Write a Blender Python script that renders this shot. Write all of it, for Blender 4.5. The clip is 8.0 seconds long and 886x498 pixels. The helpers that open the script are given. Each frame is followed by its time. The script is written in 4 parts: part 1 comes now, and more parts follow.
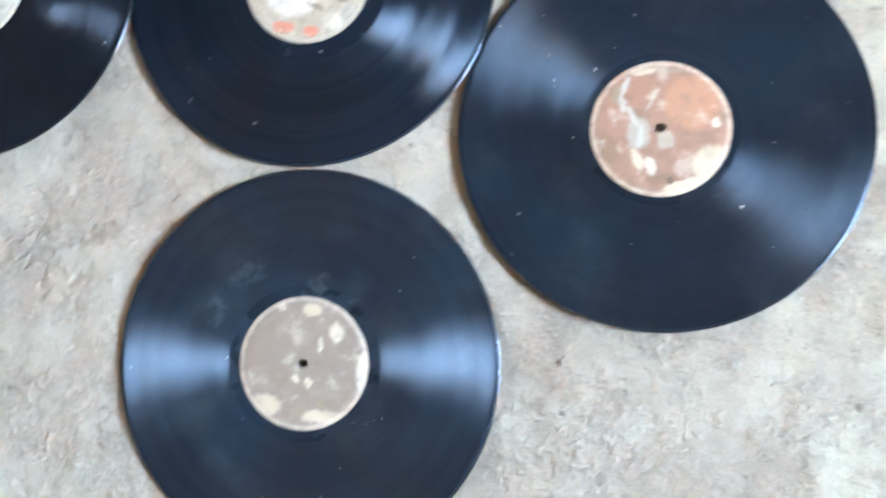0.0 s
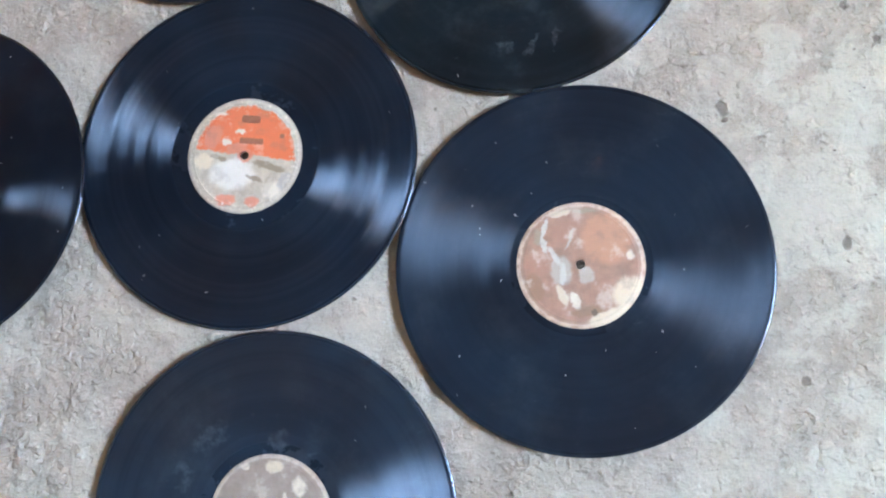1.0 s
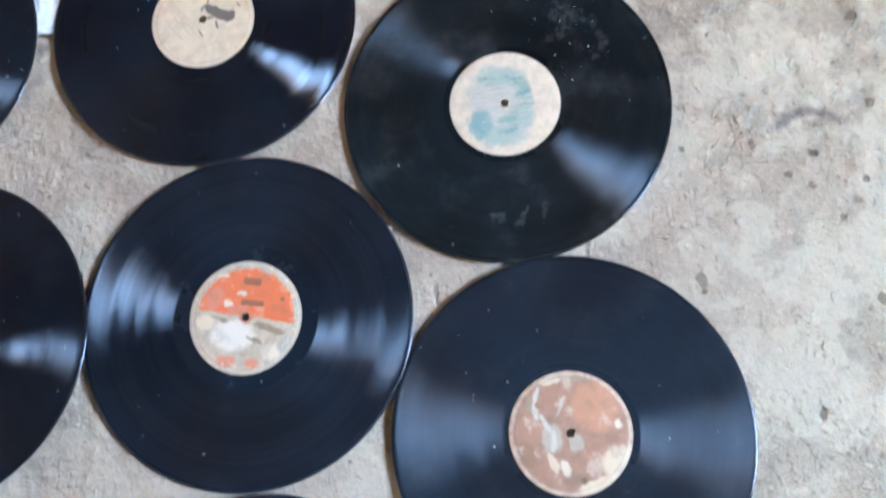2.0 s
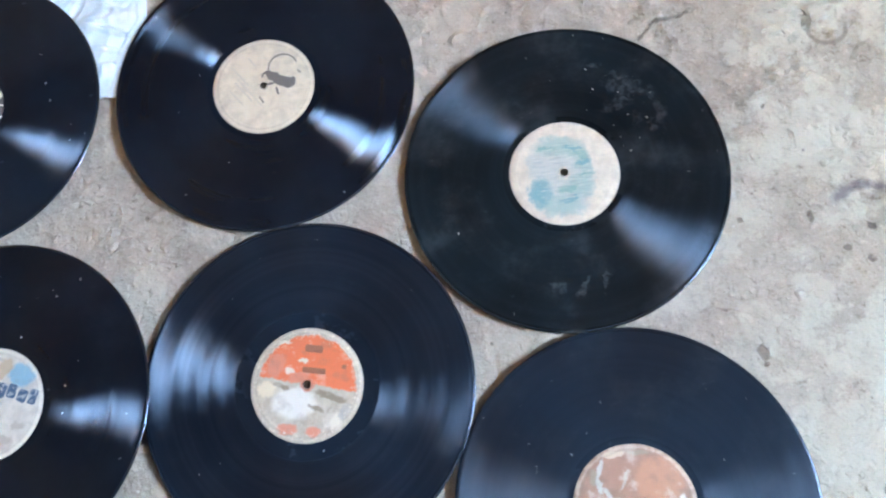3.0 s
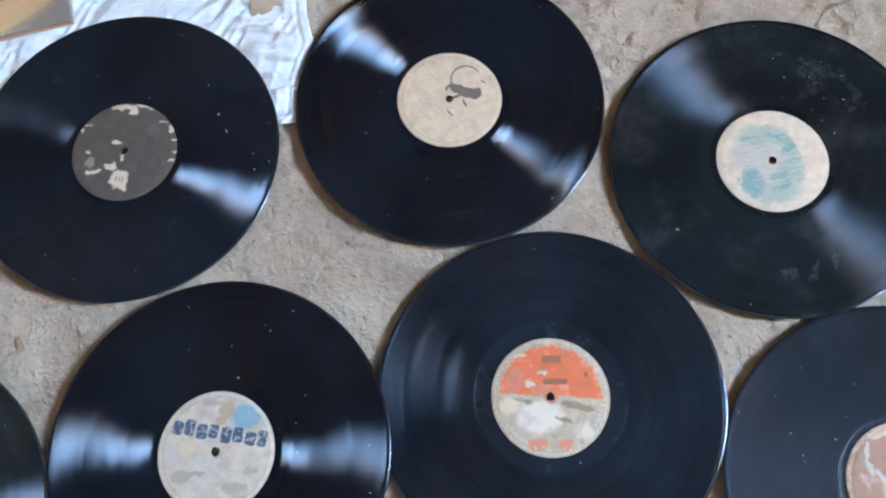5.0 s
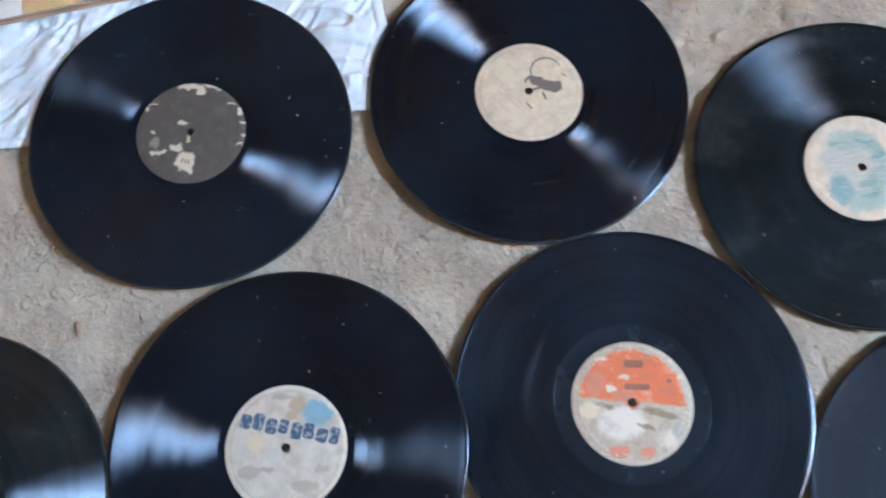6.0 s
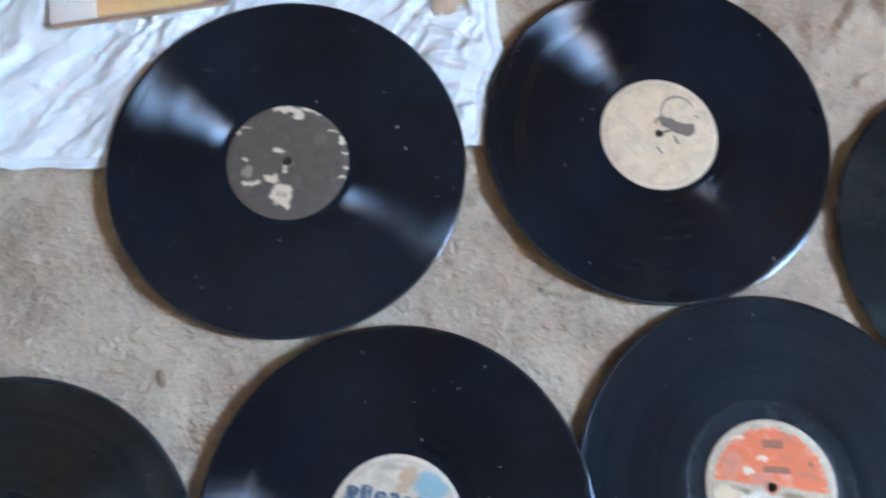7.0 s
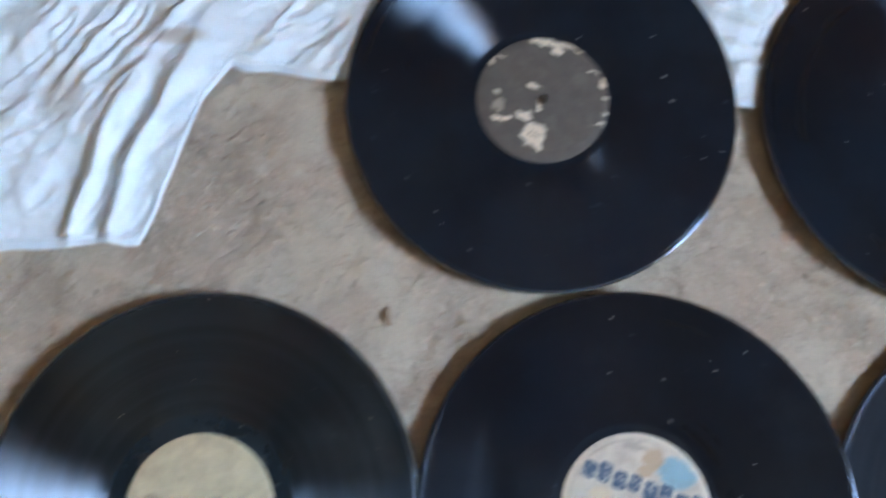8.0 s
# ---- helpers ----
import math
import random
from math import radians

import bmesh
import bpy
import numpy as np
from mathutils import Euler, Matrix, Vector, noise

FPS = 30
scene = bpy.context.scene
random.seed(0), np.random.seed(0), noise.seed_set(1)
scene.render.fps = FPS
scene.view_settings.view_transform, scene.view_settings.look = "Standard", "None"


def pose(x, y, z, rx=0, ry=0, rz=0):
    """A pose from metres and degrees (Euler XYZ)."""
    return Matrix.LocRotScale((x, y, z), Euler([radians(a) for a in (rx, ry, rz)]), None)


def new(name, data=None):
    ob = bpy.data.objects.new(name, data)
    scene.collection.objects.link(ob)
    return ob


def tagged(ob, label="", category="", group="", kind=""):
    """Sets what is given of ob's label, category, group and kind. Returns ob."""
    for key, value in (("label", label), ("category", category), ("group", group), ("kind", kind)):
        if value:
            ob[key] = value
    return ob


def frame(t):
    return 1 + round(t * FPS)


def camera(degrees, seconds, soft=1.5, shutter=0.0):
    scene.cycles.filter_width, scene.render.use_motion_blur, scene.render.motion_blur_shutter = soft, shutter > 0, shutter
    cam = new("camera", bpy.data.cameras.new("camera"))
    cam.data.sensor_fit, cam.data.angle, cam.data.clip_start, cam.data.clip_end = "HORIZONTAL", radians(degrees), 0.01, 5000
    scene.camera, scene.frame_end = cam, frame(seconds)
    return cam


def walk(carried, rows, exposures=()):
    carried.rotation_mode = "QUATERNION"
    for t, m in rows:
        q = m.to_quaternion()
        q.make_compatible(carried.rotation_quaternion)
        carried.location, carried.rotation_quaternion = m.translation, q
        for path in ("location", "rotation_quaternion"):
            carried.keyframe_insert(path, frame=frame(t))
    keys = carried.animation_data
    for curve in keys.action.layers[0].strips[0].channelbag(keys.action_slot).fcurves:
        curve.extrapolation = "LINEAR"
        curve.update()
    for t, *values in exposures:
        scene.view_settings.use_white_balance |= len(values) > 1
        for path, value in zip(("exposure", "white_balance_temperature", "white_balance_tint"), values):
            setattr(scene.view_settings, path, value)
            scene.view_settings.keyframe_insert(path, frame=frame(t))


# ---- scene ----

cam = camera(60.8, 8.0, soft=2.2, shutter=0.4)
# seconds, place in metres, turn in degrees
PATH = [
    (0, 0.1798, -0.2608, 0.5717, 4.51, 6.94, 0.28),
    (0.0333, 0.1860, -0.2585, 0.5715, 4.57, 6.88, -0.20),
    (0.1, 0.1946, -0.2554, 0.5713, 4.66, 6.80, -0.87),
    (0.2, 0.1980, -0.2435, 0.5710, 4.14, 6.31, -2.27),
    (0.4, 0.2088, -0.2189, 0.5741, 4.34, 5.69, -4.65),
    (0.5, 0.2151, -0.2131, 0.5789, 5.61, 6.07, -4.74),
    (0.7, 0.2202, -0.1963, 0.5969, 6.92, 6.68, -5.20),
    (0.8, 0.2175, -0.2082, 0.6027, 8.94, 6.77, -5.51),
    (1, 0.2197, -0.1969, 0.6156, 8.27, 6.12, -5.75),
    (1.1, 0.2184, -0.1883, 0.6210, 7.34, 5.86, -6.14),
    (1.2, 0.2155, -0.1967, 0.6236, 9.22, 5.31, -5.55),
    (1.3, 0.2187, -0.1672, 0.6307, 8.02, 4.84, -5.72),
    (1.4, 0.2172, -0.1672, 0.6352, 10.02, 4.76, -5.85),
    (1.5, 0.2178, -0.1540, 0.6399, 10.72, 4.60, -5.75),
    (1.7, 0.2150, -0.1449, 0.6457, 12.01, 4.39, -5.53),
    (1.8, 0.2152, -0.1297, 0.6514, 11.70, 4.11, -5.40),
    (2, 0.2163, -0.1123, 0.6586, 12.86, 4.30, -5.60),
    (2.2, 0.2116, -0.0921, 0.6678, 13.76, 4.37, -5.84),
    (3.3, 0.1401, -0.0692, 0.6766, 14.82, 4.14, -4.00),
    (3.5, 0.1205, -0.0710, 0.6687, 14.37, 4.04, -3.11),
    (3.6, 0.1110, -0.0868, 0.6607, 14.98, 4.36, -3.11),
    (3.7, 0.0952, -0.0869, 0.6594, 14.05, 4.02, -3.57),
    (3.8, 0.0833, -0.0912, 0.6513, 13.79, 3.61, -3.83),
    (3.9, 0.0697, -0.0738, 0.6540, 12.51, 3.30, -4.77),
    (4, 0.0613, -0.0730, 0.6542, 13.53, 3.56, -5.78),
    (4.1, 0.0445, -0.0524, 0.6619, 13.38, 3.39, -6.58),
    (4.2, 0.0280, -0.0446, 0.6674, 14.37, 3.03, -7.30),
    (4.3, 0.0117, -0.0518, 0.6689, 15.91, 3.04, -8.05),
    (4.4, -0.0040, -0.0503, 0.6710, 16.18, 2.69, -8.66),
    (4.5, -0.0261, -0.0421, 0.6776, 15.43, 2.28, -9.44),
    (4.7, -0.0560, -0.0506, 0.6742, 15.88, 2.35, -10.93),
    (5.8, -0.1263, -0.0533, 0.6604, 17.80, 1.52, -10.15),
    (6, -0.1538, -0.0303, 0.6511, 16.30, 1.07, -9.10),
    (6.1, -0.1641, -0.0250, 0.6431, 16.61, 0.99, -8.73),
    (6.2, -0.1695, -0.0083, 0.6382, 16.04, 0.81, -8.02),
    (6.3, -0.1713, 0.0085, 0.6322, 16.16, 0.42, -8.18),
    (6.4, -0.1672, 0.0188, 0.6274, 16.03, 0.17, -8.93),
    (6.5, -0.1844, 0.0246, 0.6201, 16.50, -1.78, -8.86),
    (6.6, -0.1903, 0.0231, 0.6132, 16.92, -1.52, -8.88),
    (6.7, -0.2119, 0.0353, 0.6143, 15.96, -1.91, -8.63),
    (6.8, -0.2335, 0.0467, 0.6113, 15.10, -2.21, -8.23),
    (7, -0.2616, 0.0670, 0.6102, 14.28, -1.24, -7.02),
    (7.4, -0.3235, 0.1165, 0.6025, 12.70, -0.76, -4.36),
    (7.5, -0.3368, 0.1142, 0.5961, 13.03, -0.77, -3.67),
    (7.8, -0.3785, 0.0673, 0.5598, 15.58, -0.35, -0.47),
    (7.9, -0.3999, 0.0624, 0.5461, 14.73, -0.27, 0.02),
    (7.9667, -0.4187, 0.0688, 0.5480, 13.18, -0.56, 0.52),
    (8, -0.4312, 0.0730, 0.5492, 12.15, -0.75, 0.85),
]
EXPOSURES = [(0.0, 0.47, 6680, 6), (0.3, 0.24, 6630, 8), (0.5, 0.10, 6570, 10), (1.0, 0.12, 6500, 10), (2.2, 0.14, 6410, 10), (3.5, 0.19, 6200, 8), (3.8, 0.36, 6230, 8), (4.0, 0.20, 6290, 8), (4.2, 0.07, 6360, 9), (4.5, -0.02, 6500, 9), (6.5, -0.15, 6520, 9), (7.0, -0.08, 6470, 8), (7.2, -0.02, 6500, 9), (7.4, -0.30, 6470, 8), (8.0, -0.27, 6700, 8)]
walk(cam, [(t, pose(x, y, z, rx, ry, rz)) for t, x, y, z, rx, ry, rz in PATH], EXPOSURES)

# ---- light: daylight through one added, unseen high opening ----
SKY_GLOW, WARM_GLOW = 122.0, 165.0
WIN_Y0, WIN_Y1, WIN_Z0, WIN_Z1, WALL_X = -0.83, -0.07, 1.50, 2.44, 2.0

world = bpy.data.worlds.new("world")
scene.world = world
world.use_nodes = True
wn = world.node_tree
sky = wn.nodes.new("ShaderNodeTexSky")
sky.sky_type, sky.sun_disc = "NISHITA", False
sky.sun_elevation, sky.sun_rotation = radians(45), radians(200)
wn.links.new(sky.outputs[0], wn.nodes["Background"].inputs[0])
wn.nodes["Background"].inputs[1].default_value = 0.08


# ---- material helpers ----
class Nodes:
    """Short hand for a node tree."""

    def __init__(self, name):
        self.mat = bpy.data.materials.new(name)
        self.mat.use_nodes = True
        self.tree = self.mat.node_tree
        self.bsdf = self.tree.nodes["Principled BSDF"]

    def add(self, kind, **inputs):
        node = self.tree.nodes.new(kind)
        for key, value in inputs.items():
            self.put(node.inputs[key.replace("_", " ")], value)
        return node

    def put(self, socket, value):
        if isinstance(value, bpy.types.NodeSocket):
            self.tree.links.new(value, socket)
        elif isinstance(value, tuple) and len(value) == 3 and socket.type == "RGBA":
            socket.default_value = (*value, 1)
        else:
            socket.default_value = value

    def math(self, op, a, b=0.0, c=0.0):
        node = self.tree.nodes.new("ShaderNodeMath")
        node.operation = op
        for i, v in enumerate((a, b, c)):
            self.put(node.inputs[i], v)
        return node.outputs[0]

    def vmath(self, op, a, b=(0, 0, 0)):
        node = self.tree.nodes.new("ShaderNodeVectorMath")
        node.operation = op
        self.put(node.inputs[0], a)
        self.put(node.inputs[1], b)
        return node.outputs["Value"] if op in ("LENGTH", "DOT_PRODUCT") else node.outputs[0]

    def ramp(self, fac, lo, hi, a=0.0, b=1.0):
        node = self.tree.nodes.new("ShaderNodeMapRange")
        node.interpolation_type = "SMOOTHSTEP"
        for i, v in enumerate((fac, lo, hi, a, b)):
            self.put(node.inputs[i], v)
        return node.outputs[0]

    def mix(self, fac, a, b):
        node = self.tree.nodes.new("ShaderNodeMix")
        node.data_type = "RGBA"
        self.put(node.inputs[0], fac)
        self.put(node.inputs[6], a)
        self.put(node.inputs[7], b)
        return node.outputs[2]

    def noise(self, vec, scale, detail=3.0, rough=0.55):
        node = self.add("ShaderNodeTexNoise", Vector=vec, Scale=scale, Detail=detail, Roughness=rough)
        return node.outputs[0]

    def coords(self, which="Object"):
        return self.tree.nodes.new("ShaderNodeTexCoord").outputs[which]

    def bump(self, height, strength=0.5, distance=0.001, normal=None):
        node = self.add("ShaderNodeBump", Height=height, Strength=strength, Distance=distance)
        if normal is not None:
            self.put(node.inputs["Normal"], normal)
        return node.outputs[0]

    def set(self, **inputs):
        for key, value in inputs.items():
            self.put(self.bsdf.inputs[key.replace("_", " ")], value)
        return self.mat


def plain(name, colour, rough=0.6, vary=0.15, scale=60.0, bump=0.2, **more):
    """A painted or moulded surface with slight mottling."""
    n = Nodes(name)
    p = n.coords()
    dark = tuple(c * (1 - vary) for c in colour)
    n.set(Base_Color=n.mix(n.noise(p, scale), dark, colour), Roughness=n.ramp(n.noise(p, scale * 0.3), 0.3, 0.7, rough * 0.85, min(1.0, rough * 1.15)))
    n.set(Normal=n.bump(n.noise(p, scale * 6), bump, 0.0004))
    return n.set(**more)


CRACK = (((0.343, 0.306), (0.3585, 0.3228)), ((0.3585, 0.3228), (0.3797, 0.3269)), ((0.3797, 0.3269), (0.3966, 0.3315)))


def concrete():
    n = Nodes("worn_concrete")
    p = n.coords()
    big, mid, fine = n.noise(p, 3.5, 4, 0.6), n.noise(p, 16, 5, 0.65), n.noise(p, 120, 4, 0.7)
    grain = n.noise(p, 520, 3, 0.7)
    col = n.mix(n.ramp(mid, 0.30, 0.70), (0.386, 0.336, 0.280), (0.504, 0.442, 0.370))
    col = n.mix(n.ramp(big, 0.42, 0.66, 0, 0.6), col, (0.562, 0.490, 0.400))
    sep = n.add("ShaderNodeSeparateXYZ", Vector=p)
    # a paler, creamier screed past the records
    east = n.ramp(n.math("ADD", sep.outputs[0], n.math("MULTIPLY", mid, 0.3)), 0.46, 0.70, 0, 0.8)
    col = n.mix(east, col, (0.585, 0.568, 0.450))
    # soft grey stains a few centimetres wide
    stain = n.noise(n.vmath("ADD", p, (7.3, 2.1, 0)), 13, 3, 0.5)
    col = n.mix(n.ramp(stain, 0.55, 0.70, 0, 0.5), col, (0.36, 0.305, 0.25))
    # the thin cement skin, broken away in patches with ragged edges
    skin_at = n.noise(n.vmath("ADD", p, (1.3, 4.7, 0)), 11, 8, 0.66)
    skin = n.ramp(skin_at, 0.485, 0.525)
    worn = n.math("ADD", 0.28, n.math("MULTIPLY", east, 0.65))
    col = n.mix(n.math("MULTIPLY", skin, worn), col, (0.605, 0.592, 0.485))
    bare = n.math("MULTIPLY", n.math("SUBTRACT", 1.0, skin), worn)
    col = n.mix(n.math("MULTIPLY", bare, 0.45), col, (0.372, 0.325, 0.268))
    # sand grains and flecks, thickest where the skin is gone
    patchy = n.ramp(n.noise(n.vmath("ADD", p, (8.8, 3.3, 0)), 15, 4, 0.6), 0.47, 0.60)
    rough_at = n.math("ADD", n.math("ADD", 0.45, n.math("MULTIPLY", patchy, 0.65)), n.math("MULTIPLY", bare, 1.2))
    col = n.mix(n.math("MULTIPLY", rough_at, n.ramp(fine, 0.30, 0.44, 0.45, 0.0)), col, (0.25, 0.205, 0.165))
    col = n.mix(n.math("MULTIPLY", rough_at, n.ramp(fine, 0.57, 0.70, 0, 0.45)), col, (0.72, 0.63, 0.52))
    col = n.mix(n.ramp(grain, 0.57, 0.68, 0, 0.38), col, (0.73, 0.64, 0.53))
    col = n.mix(n.ramp(grain, 0.30, 0.42, 0.30, 0), col, (0.255, 0.205, 0.165))
    blotch = n.noise(n.vmath("ADD", p, (3.7, 9.1, 0)), 42, 5, 0.68)
    col = n.mix(n.ramp(blotch, 0.36, 0.50, 0.22, 0), col, (0.29, 0.25, 0.21))
    col = n.mix(n.ramp(blotch, 0.56, 0.70, 0, 0.30), col, (0.63, 0.585, 0.5))
    # chipped holes with dirt and shade painted in them, more of them in the pale screed
    cell = n.add("ShaderNodeTexVoronoi", Vector=n.vmath("ADD", p, n.vmath("MULTIPLY", n.add("ShaderNodeTexNoise", Vector=p, Scale=160.0).outputs[1], (0.006, 0.006, 0))), Scale=34.0)
    pick = n.add("ShaderNodeSeparateXYZ", Vector=cell.outputs["Color"]).outputs[0]
    reach = n.math("MULTIPLY", n.ramp(pick, 0.62, 0.80), n.math("ADD", 0.10, n.math("MULTIPLY", east, 0.12)))
    hole = n.ramp(n.math("SUBTRACT", cell.outputs["Distance"], reach), 0.0, -0.05)
    # a dried curved smear
    away = n.vmath("SUBTRACT", n.vmath("MULTIPLY", p, (1, 1, 0)), (0.521, 0.098, 0))
    bow = n.math("ABSOLUTE", n.math("SUBTRACT", n.vmath("LENGTH", away), n.math("ADD", 0.028, n.math("MULTIPLY", fine, 0.014))))
    upper = n.ramp(n.add("ShaderNodeSeparateXYZ", Vector=away).outputs[1], 0.016, 0.026)
    col = n.mix(n.math("MULTIPLY", n.ramp(bow, 0.008, 0.001, 0, 0.85), upper), col, (0.235, 0.215, 0.215))
    lip = n.vmath("SUBTRACT", n.vmath("MULTIPLY", p, (1, 1, 0)), (0.524, 0.297, 0))
    lower = n.ramp(n.add("ShaderNodeSeparateXYZ", Vector=lip).outputs[1], 0.006, -0.004)
    col = n.mix(n.math("MULTIPLY", n.ramp(n.math("ABSOLUTE", n.math("SUBTRACT", n.vmath("LENGTH", lip), 0.0185)), 0.003, 0.001, 0, 0.7), lower), col, (0.25, 0.21, 0.17))
    jag = n.vmath("ADD", p, n.vmath("MULTIPLY", n.vmath("SUBTRACT", n.add("ShaderNodeTexNoise", Vector=p, Scale=220.0).outputs[1], (0.5, 0.5, 0.5)), (0.006, 0.006, 0)))
    for x, y, a, c in ((0.513, 0.0645, 2.6, 3.6), (0.562, 0.0655, 4.2, 2.8), (0.534, 0.032, 3.0, 2.6), (0.469, 0.109, 3.0, 5.0), (0.483, -0.133, 3.2, 5.5), (0.449, 0.222, 2.2, 2.4), (0.549, 0.118, 1.8, 1.8), (0.556, 0.178, 2.4, 2.0), (0.404, -0.010, 4.5, 8.0), (0.600, 0.02, 3.0, 2.0)):
        d = n.vmath("MULTIPLY", n.vmath("SUBTRACT", n.vmath("MULTIPLY", jag, (1, 1, 0)), (x, y, 0)), (1000 / a, 1000 / c, 0))
        hole = n.math("MAXIMUM", hole, n.ramp(n.vmath("LENGTH", d), 1.15, 0.75))
    # a short crack running off from under a record
    for (ax, ay), (bx, by) in CRACK:
        run = math.hypot(bx - ax, by - ay)
        ux, uy = (bx - ax) / run, (by - ay) / run
        d = n.vmath("SUBTRACT", jag, (ax, ay, 0))
        t_along, t_off = n.vmath("DOT_PRODUCT", d, (ux, uy, 0)), n.math("ABSOLUTE", n.vmath("DOT_PRODUCT", d, (-uy, ux, 0)))
        on = n.math("MULTIPLY", n.ramp(t_along, -0.001, 0.001), n.ramp(t_along, run + 0.001, run - 0.001))
        hole = n.math("MAXIMUM", hole, n.math("MULTIPLY", on, n.ramp(t_off, 0.0022, 0.0008)))
    # one dark colour holds both the dirt and the shade inside the holes
    col = n.mix(n.math("MULTIPLY", hole, 0.72), col, (0.19, 0.165, 0.135))
    # splashes of mortar standing proud, and trowel scars
    splash = n.noise(n.vmath("ADD", p, (5.1, 1.9, 0)), 78, 3, 0.5)
    lumps = n.ramp(splash, 0.58, 0.72)
    scar = n.ramp(n.noise(n.vmath("MULTIPLY", n.vmath("ADD", p, (2.2, 6.3, 0)), (1.0, 0.45, 1.0)), 95, 3, 0.5), 0.62, 0.74)
    col = n.mix(n.math("MULTIPLY", lumps, 0.22), col, (0.68, 0.62, 0.52))
    col = n.mix(n.math("MULTIPLY", scar, 0.16), col, (0.31, 0.26, 0.215))
    rubble = n.noise(n.vmath("ADD", p, (4.4, 7.9, 0)), 210, 3, 0.55)
    b = n.bump(n.math("MULTIPLY", n.ramp(rubble, 0.46, 0.62), rough_at), 0.7, 0.0011)
    b = n.bump(n.math("SUBTRACT", lumps, scar), 0.68, 0.0016, b)
    b = n.bump(skin, 0.9, 0.0018, b)
    b = n.bump(n.math("SUBTRACT", mid, hole), 0.6, 0.004, b)
    b = n.bump(blotch, 0.55, 0.0026, b)
    b = n.bump(n.math("MULTIPLY", fine, rough_at), 0.8, 0.0020, b)
    b = n.bump(grain, 0.6, 0.0008, b)
    return n.set(Base_Color=col, Roughness=n.ramp(fine, 0.3, 0.7, 0.95, 0.78), Normal=b, Specular_IOR_Level=0.3)


def vinyl(name, seed, dust=0.2, bands=0.5, wide=0.12, fine=0.048, tone=(0.0029, 0.0051, 0.0100), gloss=0.054, tip=0.58, marks=(), wander=0.15, inner=0.057, skew=0.0, tracks=70.0):
    """Pressed grooves: two leaning groove walls that draw the gloss out across them, track gaps, dust and finger marks."""
    n = Nodes(name)
    p = n.coords()
    flat = n.vmath("MULTIPLY", p, (1, 1, 0))
    r = n.vmath("LENGTH", flat)
    ring = n.add("ShaderNodeCombineXYZ", X=r, Y=seed * 1.7, Z=0.0).outputs[0]
    track, groove = n.noise(ring, 120, 4, 0.65), n.noise(ring, 900, 2, 0.6)
    off = n.vmath("ADD", p, (seed * 3.1, seed * 1.3, 0))
    smear, spots, wisp = n.noise(off, 17, 6, 0.66), n.noise(off, 120, 4, 0.7), n.noise(n.vmath("MULTIPLY", off, (1.0, 2.2, 1.0)), 48, 5, 0.7)
    grooved = n.math("MULTIPLY", n.ramp(r, inner, inner + 0.001), n.ramp(r, 0.1480, 0.1465))
    # each track is cut at its own pitch and loudness, so it throws the light its own way
    count = n.math("ADD", n.math("MULTIPLY", r, tracks), n.math("MULTIPLY", n.noise(ring, 40, 2, 0.5), 2.2))
    step = n.math("FLOOR", count)
    cut = n.add("ShaderNodeSeparateXYZ", Vector=n.add("ShaderNodeTexWhiteNoise", Vector=n.add("ShaderNodeCombineXYZ", X=step, Y=seed, Z=0.0).outputs[0]).outputs["Color"])
    passage = n.add("ShaderNodeTexWhiteNoise", Vector=n.add("ShaderNodeCombineXYZ", X=n.math("FLOOR", n.math("MULTIPLY", count, 2.3)), Y=seed, Z=3.0).outputs[0]).outputs["Value"]
    gap = n.math("MULTIPLY", n.math("MULTIPLY", n.ramp(track, 0.50, 0.38), bands), grooved)
    film = n.math("ADD", n.math("MULTIPLY", n.ramp(smear, 0.46, 0.78), dust), n.math("MULTIPLY", n.ramp(spots, 0.66, 0.74), dust * 0.5))
    film = n.math("ADD", film, n.math("MULTIPLY", n.math("MULTIPLY", n.ramp(wisp, 0.60, 0.72), n.ramp(smear, 0.50, 0.62)), dust * 1.6))
    ragged = n.vmath("ADD", flat, n.vmath("MULTIPLY", n.vmath("SUBTRACT", n.add("ShaderNodeTexNoise", Vector=off, Scale=90.0, Detail=4.0).outputs[1], (0.5, 0.5, 0.5)), (0.028, 0.028, 0)))
    for x, y, a, c, turn in marks:
        # a rubbed, dusty finger mark: centre, half lengths in mm, turn
        u, v = math.cos(radians(turn)) * 1000, math.sin(radians(turn)) * 1000
        d = n.vmath("SUBTRACT", ragged, (x / 1000, y / 1000, 0))
        e, f = n.vmath("DOT_PRODUCT", d, (u / a, v / a, 0)), n.vmath("DOT_PRODUCT", d, (-v / c, u / c, 0))
        film = n.math("ADD", film, n.ramp(n.math("ADD", n.math("MULTIPLY", e, e), n.math("MULTIPLY", f, f)), 1.3, 0.2, 0, n.ramp(spots, 0.38, 0.66, 0.1, 1.5)))
    col = n.mix(n.math("MINIMUM", n.math("MULTIPLY", film, 0.09), 0.4), tone, (0.26, 0.28, 0.30))
    patch = n.noise(n.vmath("ADD", off, (1.7, 0.4, 0)), 9, 3, 0.55)
    col = n.mix(n.ramp(patch, 0.38, 0.66, 0, 0.75), col, n.vmath("ADD", n.vmath("MULTIPLY", col, (1.4, 1.75, 1.8)), (0.0012, 0.0022, 0.0034)))
    n.set(Base_Color=col, Roughness=0.5, Specular_IOR_Level=0.05)
    b = n.bump(groove, n.math("MULTIPLY", grooved, 0.10), 0.0004)
    b = n.bump(n.noise(off, 26, 2), 0.10, 0.0012, b)
    tangent = n.tree.nodes.new("ShaderNodeTangent")
    tangent.direction_type, tangent.axis = "RADIAL", "Z"
